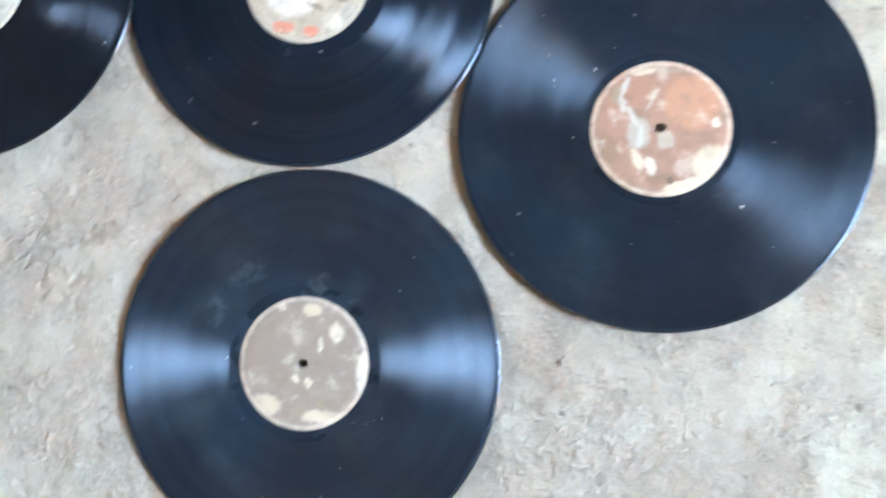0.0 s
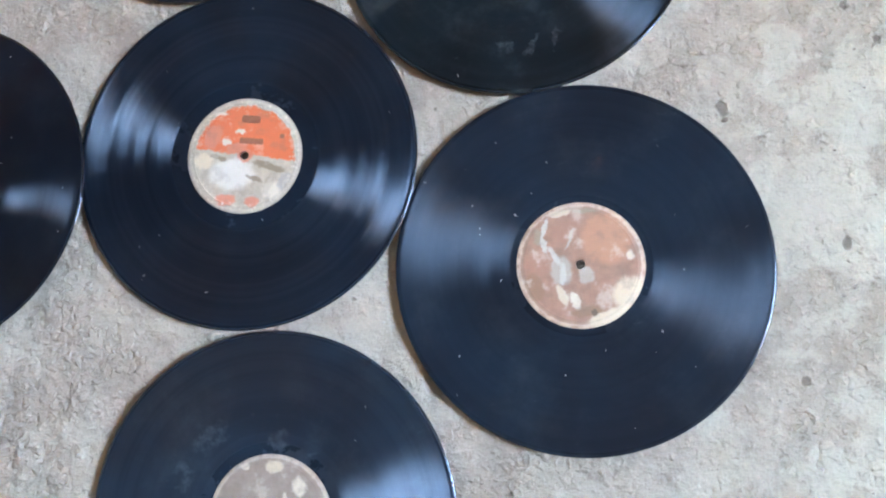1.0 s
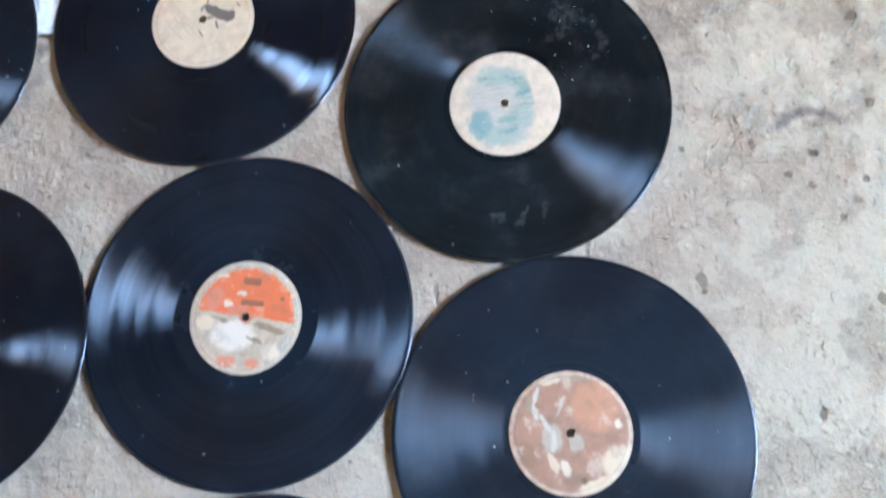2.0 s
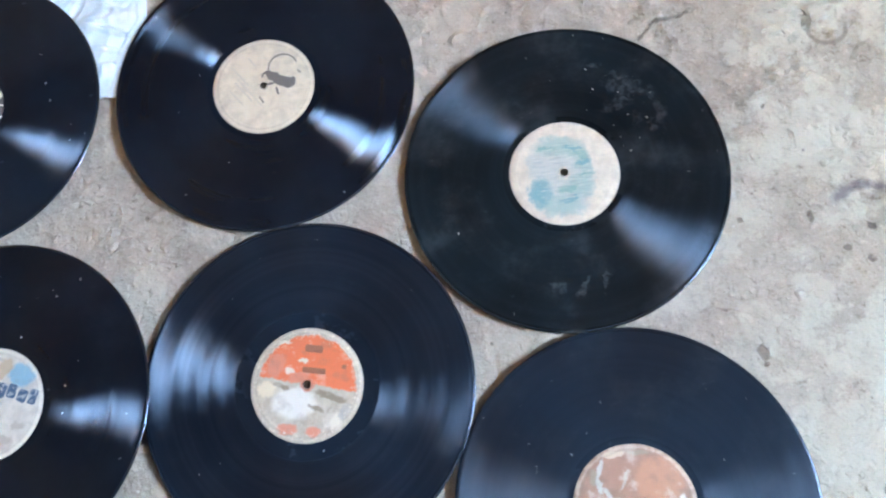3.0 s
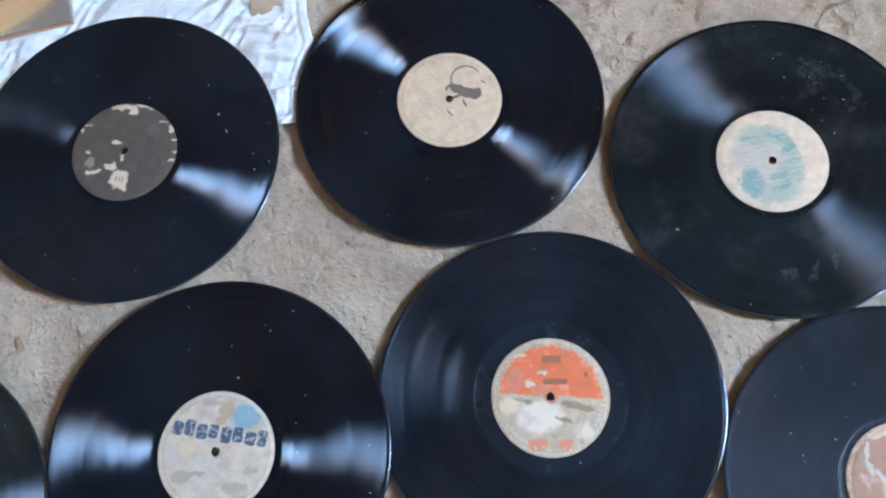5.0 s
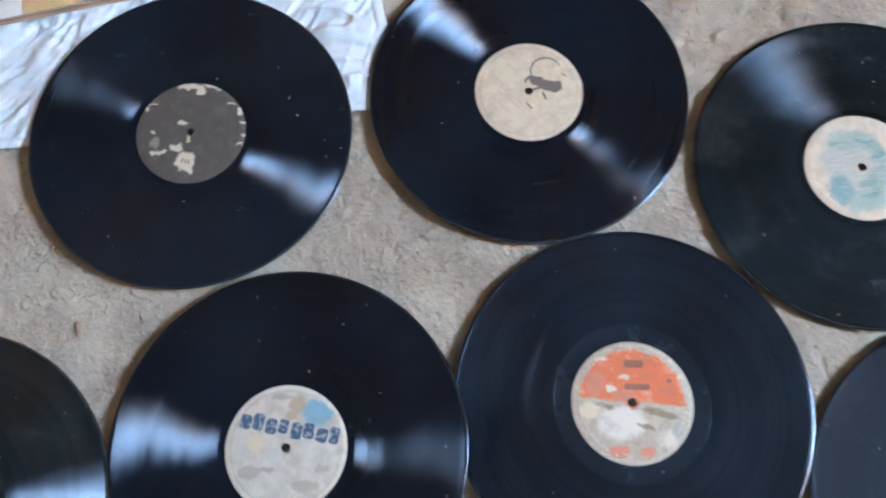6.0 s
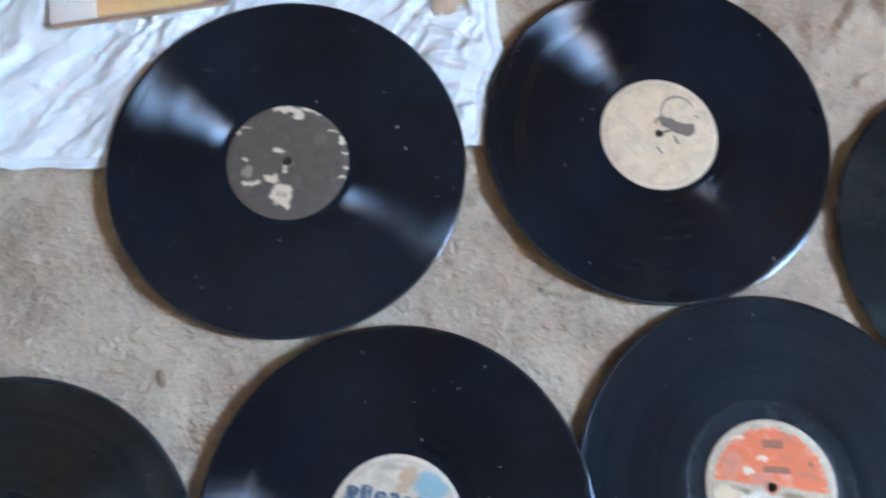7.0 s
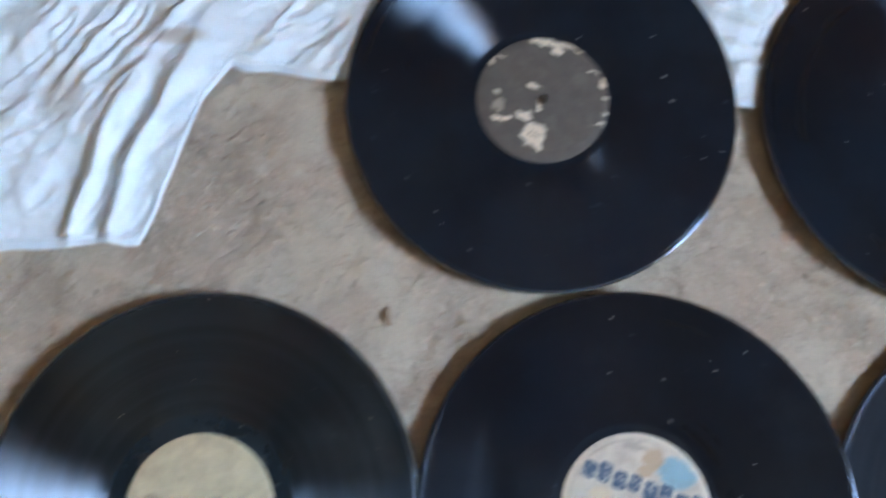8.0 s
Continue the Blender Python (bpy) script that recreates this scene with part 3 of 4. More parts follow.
def arc_strip(x, y, radius, width, a0, a1, z):
    bm = bmesh.new()
    rows = []
    for k in range(25):
        a = radians(a0 + (a1 - a0) * k / 24)
        w = width * (0.45 + 0.55 * math.sin(math.pi * (k + 1) / 26))
        rows.append([bm.verts.new(((x + s * math.cos(a)) / 1000, (y + s * math.sin(a)) / 1000, z)) for s in (radius - w / 2, radius + w / 2)])
    for p, q in zip(rows, rows[1:]):
        bm.faces.new((p[0], p[1], q[1], q[0]))
    bmesh.ops.recalc_face_normals(bm, faces=bm.faces)
    return bm


LABEL_TOP = 0.00028


def record(key, vinyl_mat, label_mat, words, inner=0.057):
    """A long-playing record: pressed disc with raised rim bead, groove field, dead wax, and a paper label with its hole."""
    cx, cy, h, sx, sy = PLAN[key]
    thing = new("vinyl_record")
    turn = Matrix(((1, 0, -sx, 0), (0, 1, -sy, 0), (sx, sy, 1, 0), (0, 0, 0, 1)))
    thing.matrix_basis = Matrix.Translation((cx, cy, h)) @ turn.to_quaternion().to_matrix().to_4x4()
    tagged(thing, words, "record", "records on the floor")
    top = [(0.0037, 0.0), (0.030, 0.0), (0.0508, 0.0), (0.0518, -0.0001), (inner, -0.0002), (inner + 0.0008, 0.0), (0.080, 0.0), (0.110, 0.0), (0.1445, 0.0), (0.1462, 0.00025), (0.1484, 0.0003), (0.1496, 0.00022), (0.1503, 0.00005), (0.1508, -0.0002), (R_DISC, -0.0005)]
    under = [(0.1507, -0.0009), (0.1500, -0.0012), (0.1485, -0.0015), (0.1445, -0.0013), (0.0578, -0.0014), (0.0037, -0.0018)]
    part("disc", lathe(top + under, 192), vinyl_mat, thing, smooth=40)
    lab = part("label", lathe([(0.0038, 0.00005), (0.0038, LABEL_TOP), (0.020, LABEL_TOP), (0.045, LABEL_TOP), (R_LABEL - 0.0004, LABEL_TOP), (R_LABEL, 0.00005)], 96), label_mat, thing, smooth=40)
    return thing, lab


K = INKS
orange_label = paper_label("torn_orange_label", (0.605, 0.535, 0.413), K, [
    (-12.5, -15.2, 20.4, 13.9, -9, "chalk"), (-36.5, -0.4, 9.4, 7.0, -9, "cream"), (21.9, -13.0, 15.4, 3.5, -24, "dirt"), (-23.2, 1.4, 8.5, 2.5, -24, "dirt"),
    (22.5, -33.3, 9.3, 8.4, -9, "white"), (-19.9, -37.2, 9.3, 5.3, -9, "pink"), (3.7, -41.7, 7.0, 4.5, -9, "pink"), (6.9, -21.5, 7.7, 2.2, -29, "dirt"),
    (-14.9, 13.5, 4.9, 2.9, -8, "white"), (-2.4, 21.9, 4.0, 2.0, -9, "white"), (-18.8, 40.0, 6.5, 1.6, -9, "white"), (40.1, 28.0, 3.1, 1.6, -9, "white"),
    (45.0, 15.1, 2.9, 1.9, -10, "white"), (0.0, 0.0, 6.7, 6.6, 0, "pink"), (33.0, -27.0, 4.0, 9.0, -30, "grey"), (-27.0, 20.0, 8.0, 12.0, -30, "pink"), (-6.0, 8.0, 10.0, 5.0, 10, "pink")],
    1, edge=(0.497, 0.44, 0.353), half=((0.251, 0.968, 0.6), 44.5, "orange"), ragged=1.6, chips="white", grime=0.28)
dark_label = paper_label("scuffed_charcoal_label", (0.114, 0.106, 0.097), K, [
    (2.9, 47.5, 12.7, 3.6, -10, "white"), (12.3, 40.5, 4.5, 3.0, -9, "white"), (23.4, 44.0, 10.3, 1.8, -25, "white"), (-40.3, 31.7, 2.4, 4.2, -9, "white"),
    (-33.0, 34.5, 4.5, 0.9, -10, "white"), (39.9, 23.5, 4.5, 1.2, -10, "white"), (48.0, 14.5, 2.4, 4.5, -15, "white"), (49.7, 2.2, 3.4, 1.5, -9, "white"),
    (49.0, -11.5, 2.4, 1.7, -9, "white"), (44.4, -19.0, 2.6, 1.4, -10, "white"), (-5.8, 10.4, 5.4, 2.0, -10, "white"), (-2.4, -6.2, 2.2, 4.2, -11, "white"),
    (-34.8, 6.1, 2.8, 2.8, -11, "white"), (-34.2, -5.7, 5.4, 5.4, -10, "ash"), (-31.2, -15.9, 7.9, 2.1, -9, "white"), (-15.2, -13.8, 6.7, 3.8, -9, "white"),
    (-7.3, -28.5, 8.6, 9.8, -10, "white"), (-4.5, -38.5, 2.3, 2.6, -9, "white")],
    2, ragged=2.2, soft=0.3, grime=0.04)
blue_label = paper_label("blue_and_white_label", (0.713, 0.67, 0.585), K, [
    (29.7, 24.3, 13.5, 10.9, -9, "sky"), (13.2, 33.3, 6.7, 8.5, -9, "tan"), (7.6, 24.8, 6.3, 3.8, -9, "tan"), (1.3, 41.5, 9.5, 2.3, -9, "grey"),
    (-32.3, -14.7, 9.3, 5.7, -9, "grey"), (-19.8, -14.4, 9.3, 2.1, -9, "grey"), (12.5, -32.3, 11.5, 4.4, -9, "stone"), (27.7, -21.3, 7.7, 3.3, -9, "stone"),
    (-24.0, 8.2, 8.6, 7.6, -9, "sand"), (-40.0, 4.7, 7.9, 9.1, -9, "mist"), (-14.2, -4.0, 7.8, 3.0, -9, "mist")],
    3, edge=(0.756, 0.7, 0.585), ragged=1.6)
brown_label = paper_label("peeling_brown_label", (0.47, 0.275, 0.19), K, [
    (23.3, 19.6, 20.7, 21.5, -6, "clay"), (-9.4, 28.7, 11.2, 9.3, -6, "brown"), (-36.0, 1.0, 9.1, 14.4, -6, "brown"), (-15.5, -3.0, 8.5, 12.5, -5, "stone"),
    (-26.5, 30.5, 2.4, 11.0, -24, "mist"), (-12.2, 44.0, 10.2, 3.0, 8, "sand"), (-27.1, 20.0, 2.1, 7.1, 6, "mist"), (-20.0, 9.5, 2.3, 9.5, 26, "mist"), (-6.0, 22.0, 1.5, 9.0, -28, "stone"),
    (-14.8, -5.4, 2.6, 10.0, -5, "mist"), (38.0, -28.0, 17.0, 14.5, -5, "cream"), (18.0, -44.0, 19.0, 6.5, 12, "cream"), (40.4, 2.8, 3.4, 4.2, -7, "white"),
    (3.8, -8.6, 6.2, 7.1, -6, "stone"), (-17.6, -22.6, 3.6, 9.5, 24, "sand"), (-7.6, -28.1, 3.6, 7.6, 18, "white"), (0.5, -37.7, 13.4, 3.9, 4, "umber"), (-38.0, -14.0, 7.0, 12.0, 20, "umber"),
    (6.5, -38.8, 2.7, 3.4, -4, "soot"), (-31.6, 26.6, 3.1, 7.2, -6, "olive"), (8.9, 43.5, 9.8, 2.0, -6, "olive")],
    4, edge=(0.691, 0.56, 0.413), ragged=1.2, soft=0.4, grime=0.35)
grey_label = paper_label("faded_grey_label", (0.40, 0.32, 0.26), K, [
    (-22.8, 8.4, 17.9, 15.7, -4, "taupe"), (27.2, -0.5, 13.2, 18.4, -3, "taupe"), (-0.2, -1.6, 14.0, 13.5, -4, "taupe"), (46.0, -5.9, 4.4, 15.4, -4, "white"),
    (-31.2, -32.3, 13.4, 7.8, -3, "sand"), (17.3, -40.8, 18.9, 4.9, -3, "sand"), (25.9, 23.8, 6.2, 7.8, -5, "white"), (6.1, 40.9, 7.5, 5.0, -4, "sand"),
    (13.5, -30.7, 3.8, 4.8, -3, "olive"), (-4.6, -36.7, 5.9, 3.1, -3, "olive"), (13.4, 14.6, 2.4, 5.7, -2, "white"), (-6.1, -11.9, 3.3, 3.2, -3, "white"),
    (4.1, -15.3, 3.3, 3.9, -3, "white"), (-45.6, -22.9, 3.3, 3.1, -3, "white"), (-17.7, 43.3, 3.6, 3.5, -3, "white")],
    5, edge=(0.605, 0.51, 0.404), ragged=1.5, soft=0.55, grime=0.3)
teal_label = paper_label("cream_and_teal_label", (0.78, 0.70, 0.56), K, [
    (-2.0, -3.0, 26.0, 32.0, -8, "haze"), (-24.6, 12.6, 9.7, 15.3, -8, "haze"), (11.9, -20.5, 10.4, 17.6, -8, "haze"), (-8.5, -0.9, 10.5, 13.2, -8, "haze"), (-1.6, 26.8, 22.0, 10.5, -8, "teal"),
    (16.2, 12.9, 9.6, 9.5, -8, "sea"), (-6.9, -31.1, 19.0, 10.8, -7, "teal"), (-24.6, -17.6, 10.5, 14.9, -7, "azure"), (14.0, -14.0, 12.0, 14.0, -7, "teal"), (-2.0, 8.0, 18.0, 7.0, 20, "haze"), (2.0, -16.0, 10.0, 4.0, 8, "sea"), (22.0, 2.0, 5.0, 9.0, 0, "teal"), (19.0, 8.5, 6.5, 4.0, 10, "azure"), (2.0, -26.0, 9.0, 3.0, 6, "azure"), (-14.0, 27.0, 9.0, 2.4, -4, "sea"), (10.0, 24.0, 8.0, 2.0, -12, "azure"), (20.0, -4.0, 7.0, 1.8, 0, "sea"), (-12.0, 6.0, 12.0, 2.0, 4, "haze"), (-0.5, -0.1, 5.5, 5.5, -7, "cream")],
    6, ragged=3.0, soft=0.75, grime=0.10, streaks=0.55)
cream_label = paper_label("cream_label", (0.767, 0.665, 0.499), K, [
    (-13.4, 24.1, 16.0, 12.0, -10, "sand"), (-13.0, -22.2, 20.0, 8.0, -10, "sand"), (18.1, -19.6, 10.7, 7.9, -10, "sand")],
    7, edge=(0.648, 0.56, 0.421), ragged=2.5)
pale_label = paper_label("greenish_cream_label", (0.648, 0.585, 0.408), K, [
    (-34.0, 4.0, 6.0, 6.0, 0, "olive"), (5.0, -10.0, 20.0, 15.0, 0, "sand")],
    8, ragged=2.5)

record("grey", vinyl("hazy_vinyl_a", 1.0, 0.8, 0.15, 0.19, 0.070, (0.0106, 0.0164, 0.0262), 0.038, 0.63, ((-45, 70, 18, 8, 20), (10, 62, 12, 7, -15), (-70, 40, 8, 14, 10)), inner=0.060, skew=-0.08), grey_label, "hazy black vinyl record with a faded grey paper label", 0.060)
record("brown", vinyl("hazy_vinyl_b", 2.0, 0.5, 0.3, 0.19, 0.058, (0.0077, 0.0118, 0.0195), 0.017, 0.46, skew=-0.05), brown_label, "black vinyl record with a peeling brown and cream label")
_, lab = record("orange", vinyl("banded_vinyl_a", 3.0, 0.25, 1.0, 0.10, 0.080, (0.0050, 0.0086, 0.0155), 0.031, 0.72, inner=0.0655, wander=0.2, tracks=62.0), orange_label, "black vinyl record with a torn orange and white label", 0.0655)
worn_rust = plain("worn_rust_print", (0.48, 0.19, 0.11), 0.6, 0.5, 400.0)
for x, y, a, b in ((8.1, 31.6, 16.5, 6.5), (7.0, 12.0, 21.0, 5.0), (34.6, 12.7, 3.8, 3.6)):
    part("bar", plate(x, y, a, b, -11, z=LABEL_TOP), worn_rust, lab)
_, lab = record("blue", vinyl("banded_vinyl_b", 4.0, 0.15, 0.9, wide=0.095, gloss=0.035, tip=0.79), blue_label, "glossy black vinyl record with a blue and white label")
for k in range(8):
    u = k / 7
    part("bar", plate(-31.0 + 72.0 * u, 27.0 - 25.0 * u + (1.2 if k % 2 else -0.6), (9.6, 9.2, 9.6, 8.0)[k % 4], 11.6 + (k * 2) % 3, -19.5 + (k % 3 - 1) * 4, z=LABEL_TOP), print_dark, lab)
record("teal", vinyl("dusty_vinyl", 5.0, 1.0, 0.15, 0.16, 0.050, (0.0046, 0.0069, 0.0088), 0.019, 0.43, ((4, -110, 10, 4, 35), (24, -106, 3, 11, -15), (-18, -106, 5, 8, 20), (60, 70, 11, 4, 15), (88, 68, 9, 4, -10), (42, 106, 7, 4, 0), (74, 46, 5, 8, 10), (66, 92, 14, 3, -12), (88, 36, 3, 7, 0), (70, 80, 26, 7, -14), (58, 62, 20, 5, 6), (96, 50, 5, 16, 0))), teal_label, "dusty scratched black vinyl record with a cream and teal label")
_, lab = record("cream", vinyl("glossy_vinyl_a", 6.0, 0.1, 1.0, 0.090, 0.036, gloss=0.038, tip=0.685, wander=0.13), cream_label, "glossy black vinyl record with a cream label and grey mark")
part("print", blot(16.5, 5.6, 15.5, 6.2, -30, LABEL_TOP), print_grey, lab, "grey-brown printed blot")
part("print", blot(24.5, 1.6, 7.6, 6.6, -10, LABEL_TOP + 0.00003), print_grey, lab)
part("print", blot(8.2, 11.0, 7.0, 5.4, -30, LABEL_TOP + 0.00006), print_grey, lab)
part("line", arc_strip(20.0, 18.0, 14.6, 1.8, 15, 205, LABEL_TOP + 0.0002), print_grey, lab)
for x, y, a, b, turn in ((13.6, -7.0, 8.0, 2.2, -78), (0.8, 13.6, 6.0, 2.0, 35), (-0.8, 11.2, 4.0, 1.8, 80), (7.5, 1.6, 6.5, 2.4, 5), (-2.5, -15.0, 8.0, 1.6, -60)):
    part("line", plate(x, y, a, b, turn, z=LABEL_TOP), print_grey, lab)
part("line", plate(36.0, 12.0, 5.0, 1.2, -40, z=LABEL_TOP), print_grey, lab)
for x, y, a in ((-11.0, 27.0, 13.0), (-23.0, 12.0, 26.0), (-14.0, -6.0, 40.0), (-20.5, -4.5, 28.0), (-28.0, -10.0, 22.0)):
    part("bar", plate(x, y, a, 1.5, -53, z=LABEL_TOP), print_faint, lab)
_, lab = record("dark", vinyl("glossy_vinyl_b", 7.0, 0.12, 0.7, 0.100, 0.052, (0.0040, 0.0070, 0.0128), gloss=0.042, tip=0.75, skew=0.10, wander=0.09), dark_label, "glossy black vinyl record with a scuffed charcoal label")
for x, y in ((-10.0, -27.0), (-7.0, -28.5), (-4.0, -29.5)):
    part("bar", plate(x, y, 1.0, 4.5, -25, z=LABEL_TOP), print_grey, lab)
record("pale", vinyl("hazy_vinyl_c", 8.0, 0.7, 0.3, 0.10, 0.085, (0.0030, 0.0068, 0.0100), tip=0.86, gloss=0.085, inner=0.064), pale_label, "black vinyl record with a plain greenish cream label", 0.064)


# ---- white cloth ----
def build_cloth():
    bx = np.array([-0.95, -0.80, -0.710, -0.652, -0.642, -0.619, -0.603, -0.594, -0.575, -0.540, -0.505, -0.35, -0.20, -0.1835])
    by = np.array([0.175, 0.180, 0.187, 0.191, 0.213, 0.285, 0.320, 0.335, 0.333, 0.325, 0.323, 0.315, 0.306, 0.306])
    u = np.linspace(0, 1, 430)
    v = np.linspace(0, 1, 290) ** 1.1
    gu, gv = np.meshgrid(u, v)
    x = -0.95 + gu * (0.95 - 0.1835)
    base = np.interp(x, bx, by)
    y = base + (0.80 - base) * gv
    y += 0.0020 * tile_noise(x, y, 0.02, 21) * (1 - gv) + 0.0030 * tile_noise(x, y, 0.045, 38) * (1 - gv) ** 2
    x = x + 0.0035 * tile_noise(y, x * 0.3, 0.028, 39) * (1 - gv) ** 4 * (gu < 0.6)
    x = x + np.interp(y, [0.306, 0.36, 0.395, 0.43, 0.8], [0, 0.012, 0.0295, 0.029, 0.030]) * gu**8
    x = x + 0.0012 * tile_noise(y, y * 0, 0.017, 22) * gu**8
    # folds run from the lower edge up to the far side, wandering and forking
    wx = x + 0.022 * tile_noise(x, y, 0.13, 23) + 0.005 * tile_noise(x, y, 0.05, 33)
    wy = y + 0.022 * tile_noise(x, y, 0.12, 34) + 0.005 * tile_noise(x, y, 0.05, 35)
    a = radians(50)
    along, across = wx * math.cos(a) + wy * math.sin(a), -wx * math.sin(a) + wy * math.cos(a)
    fold = 1 - np.abs(tile_noise(across, along * 0.22, 0.019, 24))
    fold2 = 1 - np.abs(tile_noise(across + 5, along * 0.28, 0.050, 25))
    fold3 = 1 - np.abs(tile_noise(wx * 0.7 + wy * 0.3 + 2, wy - 0.2 * wx, 0.024, 29))
    fold5 = 1 - np.abs(tile_noise(across * 0.9 + along * 0.25 + 4, along * 0.35, 0.0075, 40))
    fold4 = 1 - np.abs(tile_noise(across + 9, along * 0.30, 0.0105, 36))
    z = -0.0050 + 0.0036 * fold**1.6 + 0.0044 * fold2**2.2 + 0.0026 * fold3**2 + 0.0036 * fold4**2.2 + 0.0018 * fold5**2
    # broad pleats fan down the hanging corner, and the sheet lies calmer above it
    corner = np.clip((0.385 - y) / 0.07, 0, 1) * np.clip((-0.575 - x) / 0.03, 0, 1)
    b = radians(70)
    pleat = 1 - np.abs(tile_noise(-wx * math.sin(b) + wy * math.cos(b) + 3, (wx * math.cos(b) + wy * math.sin(b)) * 0.16, 0.036, 31))
    calm = 0.72 + 0.35 * np.clip(tile_noise(x, y, 0.11, 37) * 1.6 + 0.3, 0, 1)
    z = (z + 0.005) * calm * (1 - 0.2 * corner) - 0.005 + 0.0115 * corner * pleat**1.5
    z += 0.0010 * tile_noise(x, y, 0.009, 26) + 0.0016 * tile_noise(x, y, 0.035, 27)
    # creases across the narrow tongue at the corner
    tongue = np.clip((x + 0.24) / 0.03, 0, 1)
    crease = 1 - np.abs(tile_noise(y + 0.25 * x, x * 0.4, 0.017, 28))
    z = z * (1 - 0.6 * tongue) + tongue * (0.0075 * crease**4 + 0.0016 * fold4**2)
    z = np.maximum(z, -0.0035)
    hem = np.minimum(gv * (0.80 - base), (1 - gu) * 0.77)
    z = np.where(hem < 0.009, z * 0.4 + 0.0022 * np.exp(-(((hem - 0.0055) / 0.0028) ** 2)) - 0.0012, z)
    for key in ("dark", "cream"):
        cx, cy, h, sx, sy = PLAN[key]
        d = np.hypot(x - cx, y - cy)
        roof = h + sx * (x - cx) + sy * (y - cy) - 0.0024
        cap = roof + np.clip((d - R_DISC - 0.002) / 0.02, 0, 1) * 0.02
        z = np.minimum(z, np.maximum(cap, -0.004))
    for x0, x1, y0, y1 in ((-0.538, -0.396, 0.458, 0.583), (-0.764, -0.652, 0.412, 0.56), (-0.213, -0.179, 0.424, 0.486)):
        out = np.maximum(np.maximum(x0 - x, x - x1), np.maximum(y0 - y, y - y1))
        z = np.minimum(z, 0.004 + np.clip(out / 0.006, 0, 1) * 0.02)
    ob = sheet("cloth", x, y, z, cloth_material())
    solid = ob.modifiers.new("thickness", "SOLIDIFY")
    solid.thickness, solid.offset = 0.0009, 1
    tagged(ob, "crumpled white cotton cloth spread on the concrete floor", "cloth")


build_cloth()

# ---- small things on the cloth ----
clear = Nodes("clear_plastic").set(Base_Color=(0.95, 0.94, 0.92), Roughness=0.12, Transmission_Weight=0.9, IOR=1.49)


def build_case():
    """A compact-disc case: tray, hinged lid of clear plastic, spine strip and a printed card."""
    n = Nodes("printed_card")
    p = n.coords()
    sep = n.add("ShaderNodeSeparateXYZ", Vector=p)
    cloud = n.noise(p, 22, 4)
    col = n.mix(n.ramp(n.math("ADD", sep.outputs[0], n.math("MULTIPLY", cloud, 0.05)), -0.05, 0.06), (0.64, 0.34, 0.10), (0.82, 0.52, 0.09))
    col = n.mix(n.ramp(n.math("ADD", sep.outputs[1], n.math("MULTIPLY", cloud, 0.03)), -0.045, -0.02, 0.0, 0.55), col, (0.42, 0.19, 0.09))
    card = n.set(Base_Color=col, Roughness=0.45)
    tray = plain("tan_tray", (0.58, 0.45, 0.32), 0.45, 0.15, 80.0)
    thing = new("disc_case")
    thing.matrix_basis = pose(-0.467, 0.5225, 0.0052, 0, 0, 3.2)
    tagged(thing, "clear plastic disc case with a yellow-brown card on the cloth", "disc case")
    part("tray", slab(-0.081, 0.071, -0.0625, 0.0625, 0, 0.0045, 0.0012), tray, thing, smooth=40)
    part("spine", slab(-0.081, -0.042, -0.0615, 0.0615, 0.0047, 0.0082, 0.0008), plain("milky_plastic", (0.74, 0.70, 0.65), 0.3, 0.12, 60.0), thing, "milky plastic spine", smooth=40)
    part("card", slab(-0.0415, 0.0685, -0.058, 0.059, 0.0047, 0.0068, 0.0003), card, thing, "yellow-brown printed card")
    lid = part("lid", slab(-0.0812, 0.0712, -0.0627, 0.0627, 0.0086, 0.0100, 0.0005), clear, thing, "clear plastic lid", smooth=40)
    lid.visible_shadow = False
    rosy = plain("rosy_brown_edge", (0.44, 0.27, 0.19), 0.35, 0.25, 90.0)
    part("lip", slab(-0.0805, 0.0705, -0.0627, -0.0612, 0.0046, 0.0085, 0.0004), rosy, lid, "rosy brown front lip")
    part("lip", slab(0.0697, 0.0712, -0.061, 0.061, 0.0046, 0.0085, 0.0004), clear, lid)


build_case()


def build_box():
    """A dark blue plastic tape box with a grey-green panel and a row of slanted white marks."""
    navy = plain("navy_plastic", (0.012, 0.02, 0.055), 0.3, 0.3, 90.0)
    panel = plain("grey_green_panel", (0.17, 0.18, 0.15), 0.4, 0.2, 120.0)
    white = plain("white_ink", (0.7, 0.7, 0.7), 0.5)
    thing = new("tape_box")
    thing.matrix_basis = pose(-0.7125, 0.4840, 0.0052, 0, 0, -2.5)
    tagged(thing, "dark blue plastic tape box with grey-green panel on the cloth", "tape box")
    part("body", slab(-0.052, 0.052, -0.073, 0.073, 0, 0.0145, 0.002, 3), navy, thing, smooth=40)
    part("panel", slab(-0.046, 0.043, -0.052, 0.060, 0.0146, 0.0152, 0.0002), panel, thing, "grey-green panel")
    for k in range(7):
        part("bar", plate(-36.0 + 11.5 * k, -62.0, 1.2, 8.0, -28, thick=0.0003, z=0.0146), white, thing)
    blue = plain("blue_plastic", (0.03, 0.06, 0.13), 0.25, 0.3, 90.0)
    part("sleeve_edge", slab(0.0524, 0.0562, -0.070, 0.073, 0.001, 0.0135, 0.001), blue, thing, "blue plastic edge", smooth=40)


build_box()


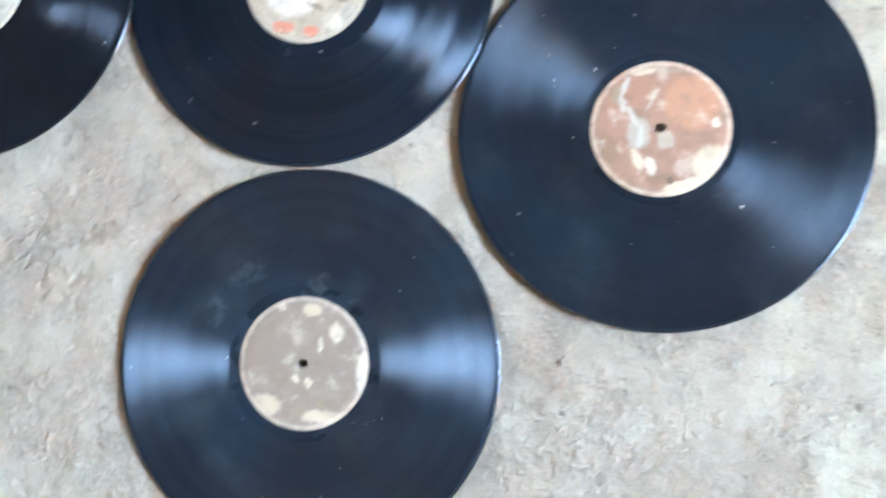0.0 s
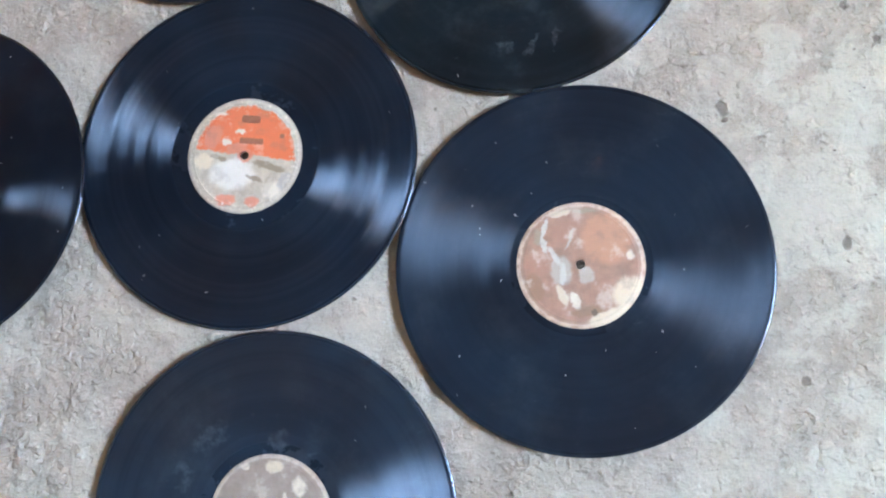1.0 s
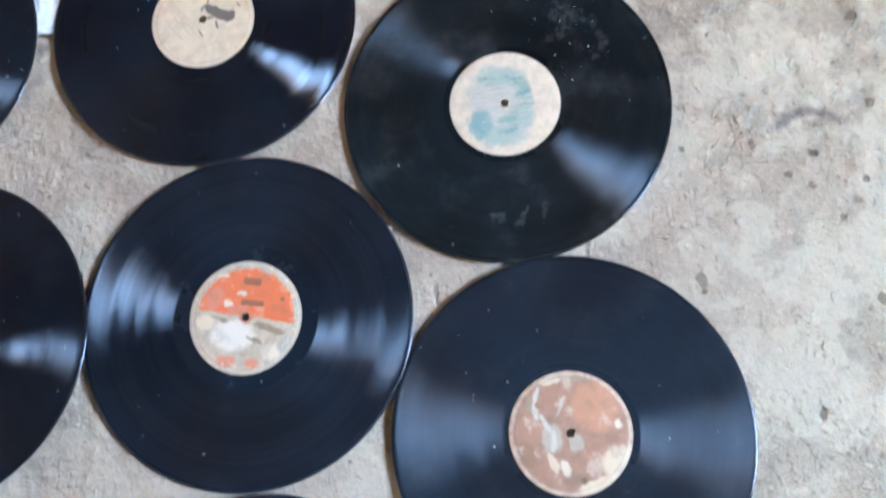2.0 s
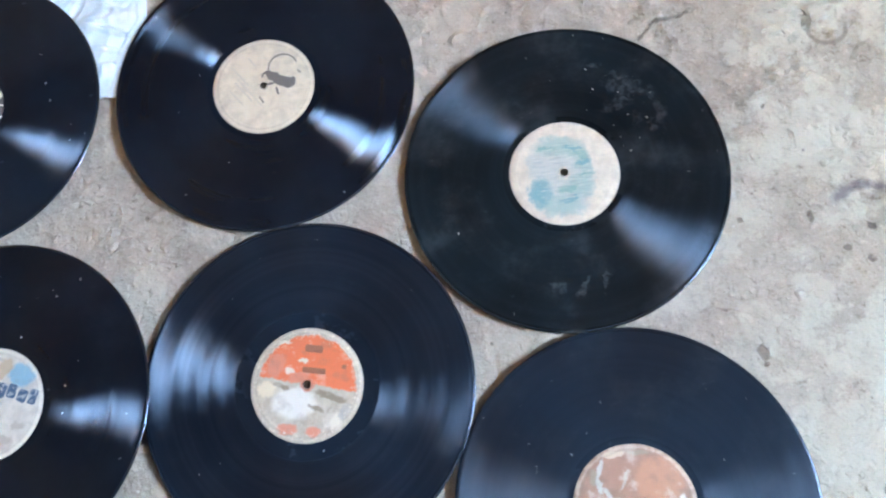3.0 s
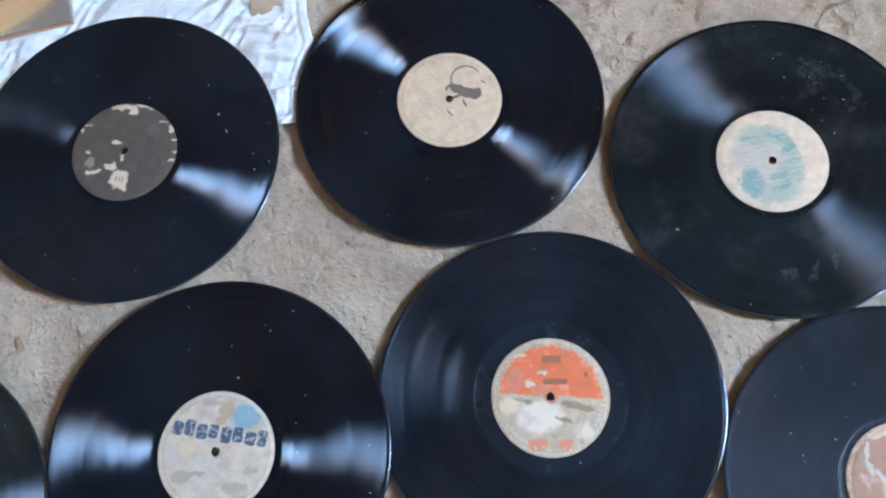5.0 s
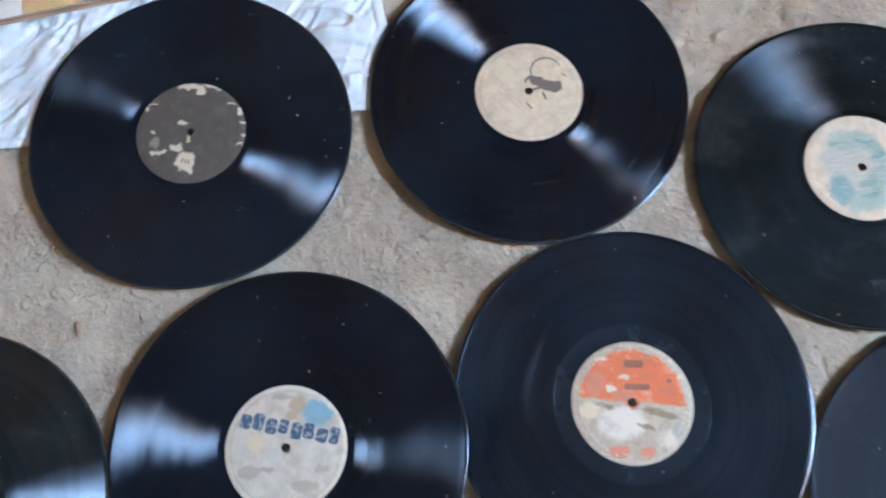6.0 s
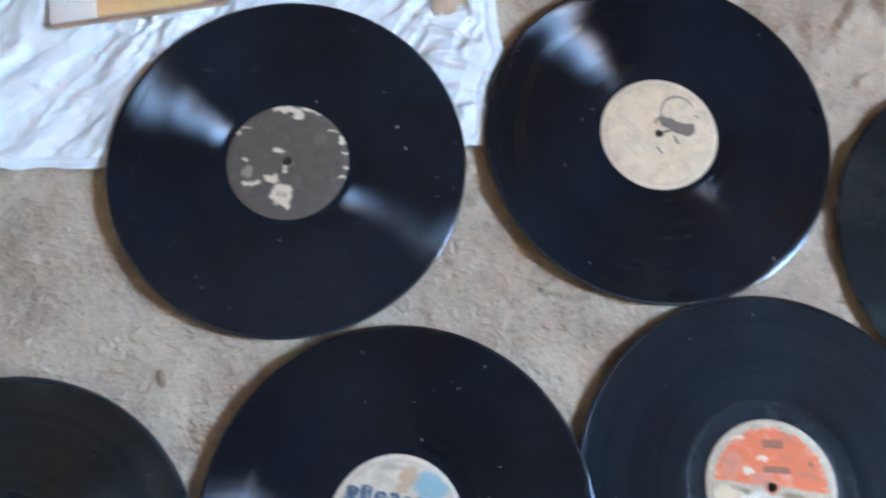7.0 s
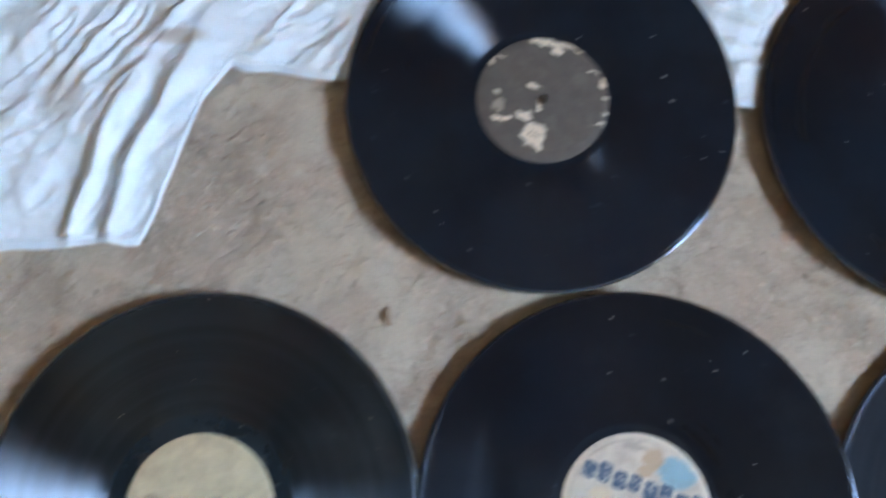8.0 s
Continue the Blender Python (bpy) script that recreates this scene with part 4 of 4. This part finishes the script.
def build_scrap():
    thing = part("card_scrap", slab(-0.016, 0.016, -0.030, 0.030, 0, 0.0012, 0.0003), plain("beige_card", (0.56, 0.49, 0.40), 0.7, 0.2, 40.0), None, smooth=40)
    thing.matrix_basis = pose(-0.196, 0.4545, 0.0046, 4.5, -1.0, 2.0)
    tagged(thing, "small beige cardboard scrap lying on the white cloth", "card")


build_scrap()


# ---- litter on the floor and lint on the records ----
def chip(name, x, y, size, turn, material, words):
    bm = bmesh.new()
    bmesh.ops.create_icosphere(bm, subdivisions=2, radius=1)
    for v in bm.verts:
        w = 1 + 0.28 * noise.noise(v.co * 1.7 + Vector((x * 40, y * 40, 0)))
        v.co = Vector((v.co.x * size[0], v.co.y * size[1], v.co.z * size[2])) * w
    ob = part(name, bm, material, None, smooth=35)
    ob.matrix_basis = pose(x, y, size[2] * 0.55 - 0.0066, 0, 0, turn)
    return tagged(ob, words, "debris")


build_chip = plain("brown_crumb", (0.37, 0.28, 0.21), 0.9, 0.4, 500.0)
chip("wood_chip", -0.4662, 0.1410, (0.0036, 0.0080, 0.0030), 8, build_chip, "small brown wood chip lying on the concrete floor")
chip("pebble", 0.405, -0.020, (0.0028, 0.0022, 0.0022), 30, plain("pale_crumb", (0.36, 0.30, 0.25), 0.9, 0.4, 500.0), "small sandy pebble on the concrete floor")


def build_grit():
    rng = random.Random(5)
    bm = bmesh.new()
    made = 0
    while made < 900:
        x, y = rng.uniform(-0.75, 0.66), rng.uniform(-0.46, 0.46)
        if any(math.hypot(x - c[0], y - c[1]) < R_DISC + 0.004 for c in PLAN.values()) or (x < -0.15 and y > 0.19 and (y > 0.31 or x < -0.62)):
            continue
        s = 0.0004 + 0.0016 * rng.random() ** 2
        m = pose(x, y, -0.0052, rng.uniform(0, 360), rng.uniform(0, 360), 0) @ Matrix.Diagonal((s, s * rng.uniform(0.6, 1.2), s * 0.8, 1))
        vs = [bm.verts.new(m @ Vector(v)) for v in ((1, 0, 0), (-1, 0.2, 0), (0, 1, 0.1), (0.1, -1, 0), (0, 0, 1), (0.1, 0, -1))]
        for a, b, c in ((0, 2, 4), (2, 1, 4), (1, 3, 4), (3, 0, 4), (2, 0, 5), (1, 2, 5), (3, 1, 5), (0, 3, 5)):
            bm.faces.new((vs[a], vs[b], vs[c]))
        made += 1
    n = Nodes("grit")
    rnd = n.tree.nodes.new("ShaderNodeNewGeometry").outputs["Random Per Island"]
    mat = n.set(Base_Color=n.mix(rnd, (0.20, 0.17, 0.14), (0.62, 0.59, 0.53)), Roughness=0.95)
    tagged(part("grit", bm, mat, None), "loose sandy grit scattered over the concrete floor", "grit", kind="stuff")


build_grit()


def build_lint():
    """Threads and crumbs of dust lying on the records."""
    rng = random.Random(9)
    seen = {
        "orange": [(-40.9, -114.8, 4.0), (-95.1, -94.2, 2.5)],
        "brown": [(-47.0, 46.8, 3.5), (-16.8, 87.6, 2.0), (-56.3, 109.6, 1.8), (-104.7, -62.3, 2.5), (-64.4, -5.3, 2.5), (56.4, -59.4, 3.0)],
        "teal": [(-103.9, -47.5, 3.0), (33.6, 102.4, 2.5), (64.1, 14.3, 2.5), (37.8, 81.0, 2.5), (83.3, 45.6, 3.0), (-61.3, -127.8, 2.5)],
        "blue": [(-12.2, 131.6, 2.0), (82.1, 108.5, 2.2), (59.6, 94.5, 2.4), (26.2, 59.2, 3.0)],
        "dark": [(94.8, 21.2, 4.0), (100.3, 1.3, 4.0), (122.5, -44.6, 2.2), (136.8, -38.8, 2.0), (-80.4, -90.8, 1.8)],
        "cream": [(-86.5, -19.3, 1.8), (74.7, -120.7, 3.0)],
    }
    extra = {"grey": 16, "brown": 18, "orange": 12, "blue": 14, "teal": 26, "cream": 8, "dark": 12, "pale": 16}
    bm = bmesh.new()
    for key, (cx, cy, h, sx, sy) in PLAN.items():
        marks = list(seen.get(key, []))
        for _ in range(extra[key]):
            a, r = rng.uniform(0, 6.283), 146 * math.sqrt(rng.uniform(0.16, 1))
            if key == "teal":
                a = rng.gauss(0.9, 0.6)
            marks.append((r * math.cos(a), r * math.sin(a), rng.uniform(0.6, 1.5)))
        for x, y, size in marks:
            x, y, s = x / 1000, y / 1000, size / 2000
            m = pose(cx + x, cy + y, h + sx * x + sy * y + 0.00035, 0, 0, rng.gauss(95, 35))
            w = min(s * 0.34, 0.00045) if size > 1.6 else s * rng.uniform(0.4, 0.9)
            low = [bm.verts.new(m @ Vector(v)) for v in ((s, 0, 0), (0, w, 0), (-s, 0, 0), (0, -w, 0))]
            tip = bm.verts.new(m @ Vector((0, 0, w * 0.8)))
            for k in range(4):
                bm.faces.new((low[k], low[(k + 1) % 4], tip))
    tagged(part("lint", bm, plain("pale_lint", (0.82, 0.80, 0.75), 0.9), None), "pale lint and dust crumbs lying on the records", "lint", kind="stuff")


build_lint()
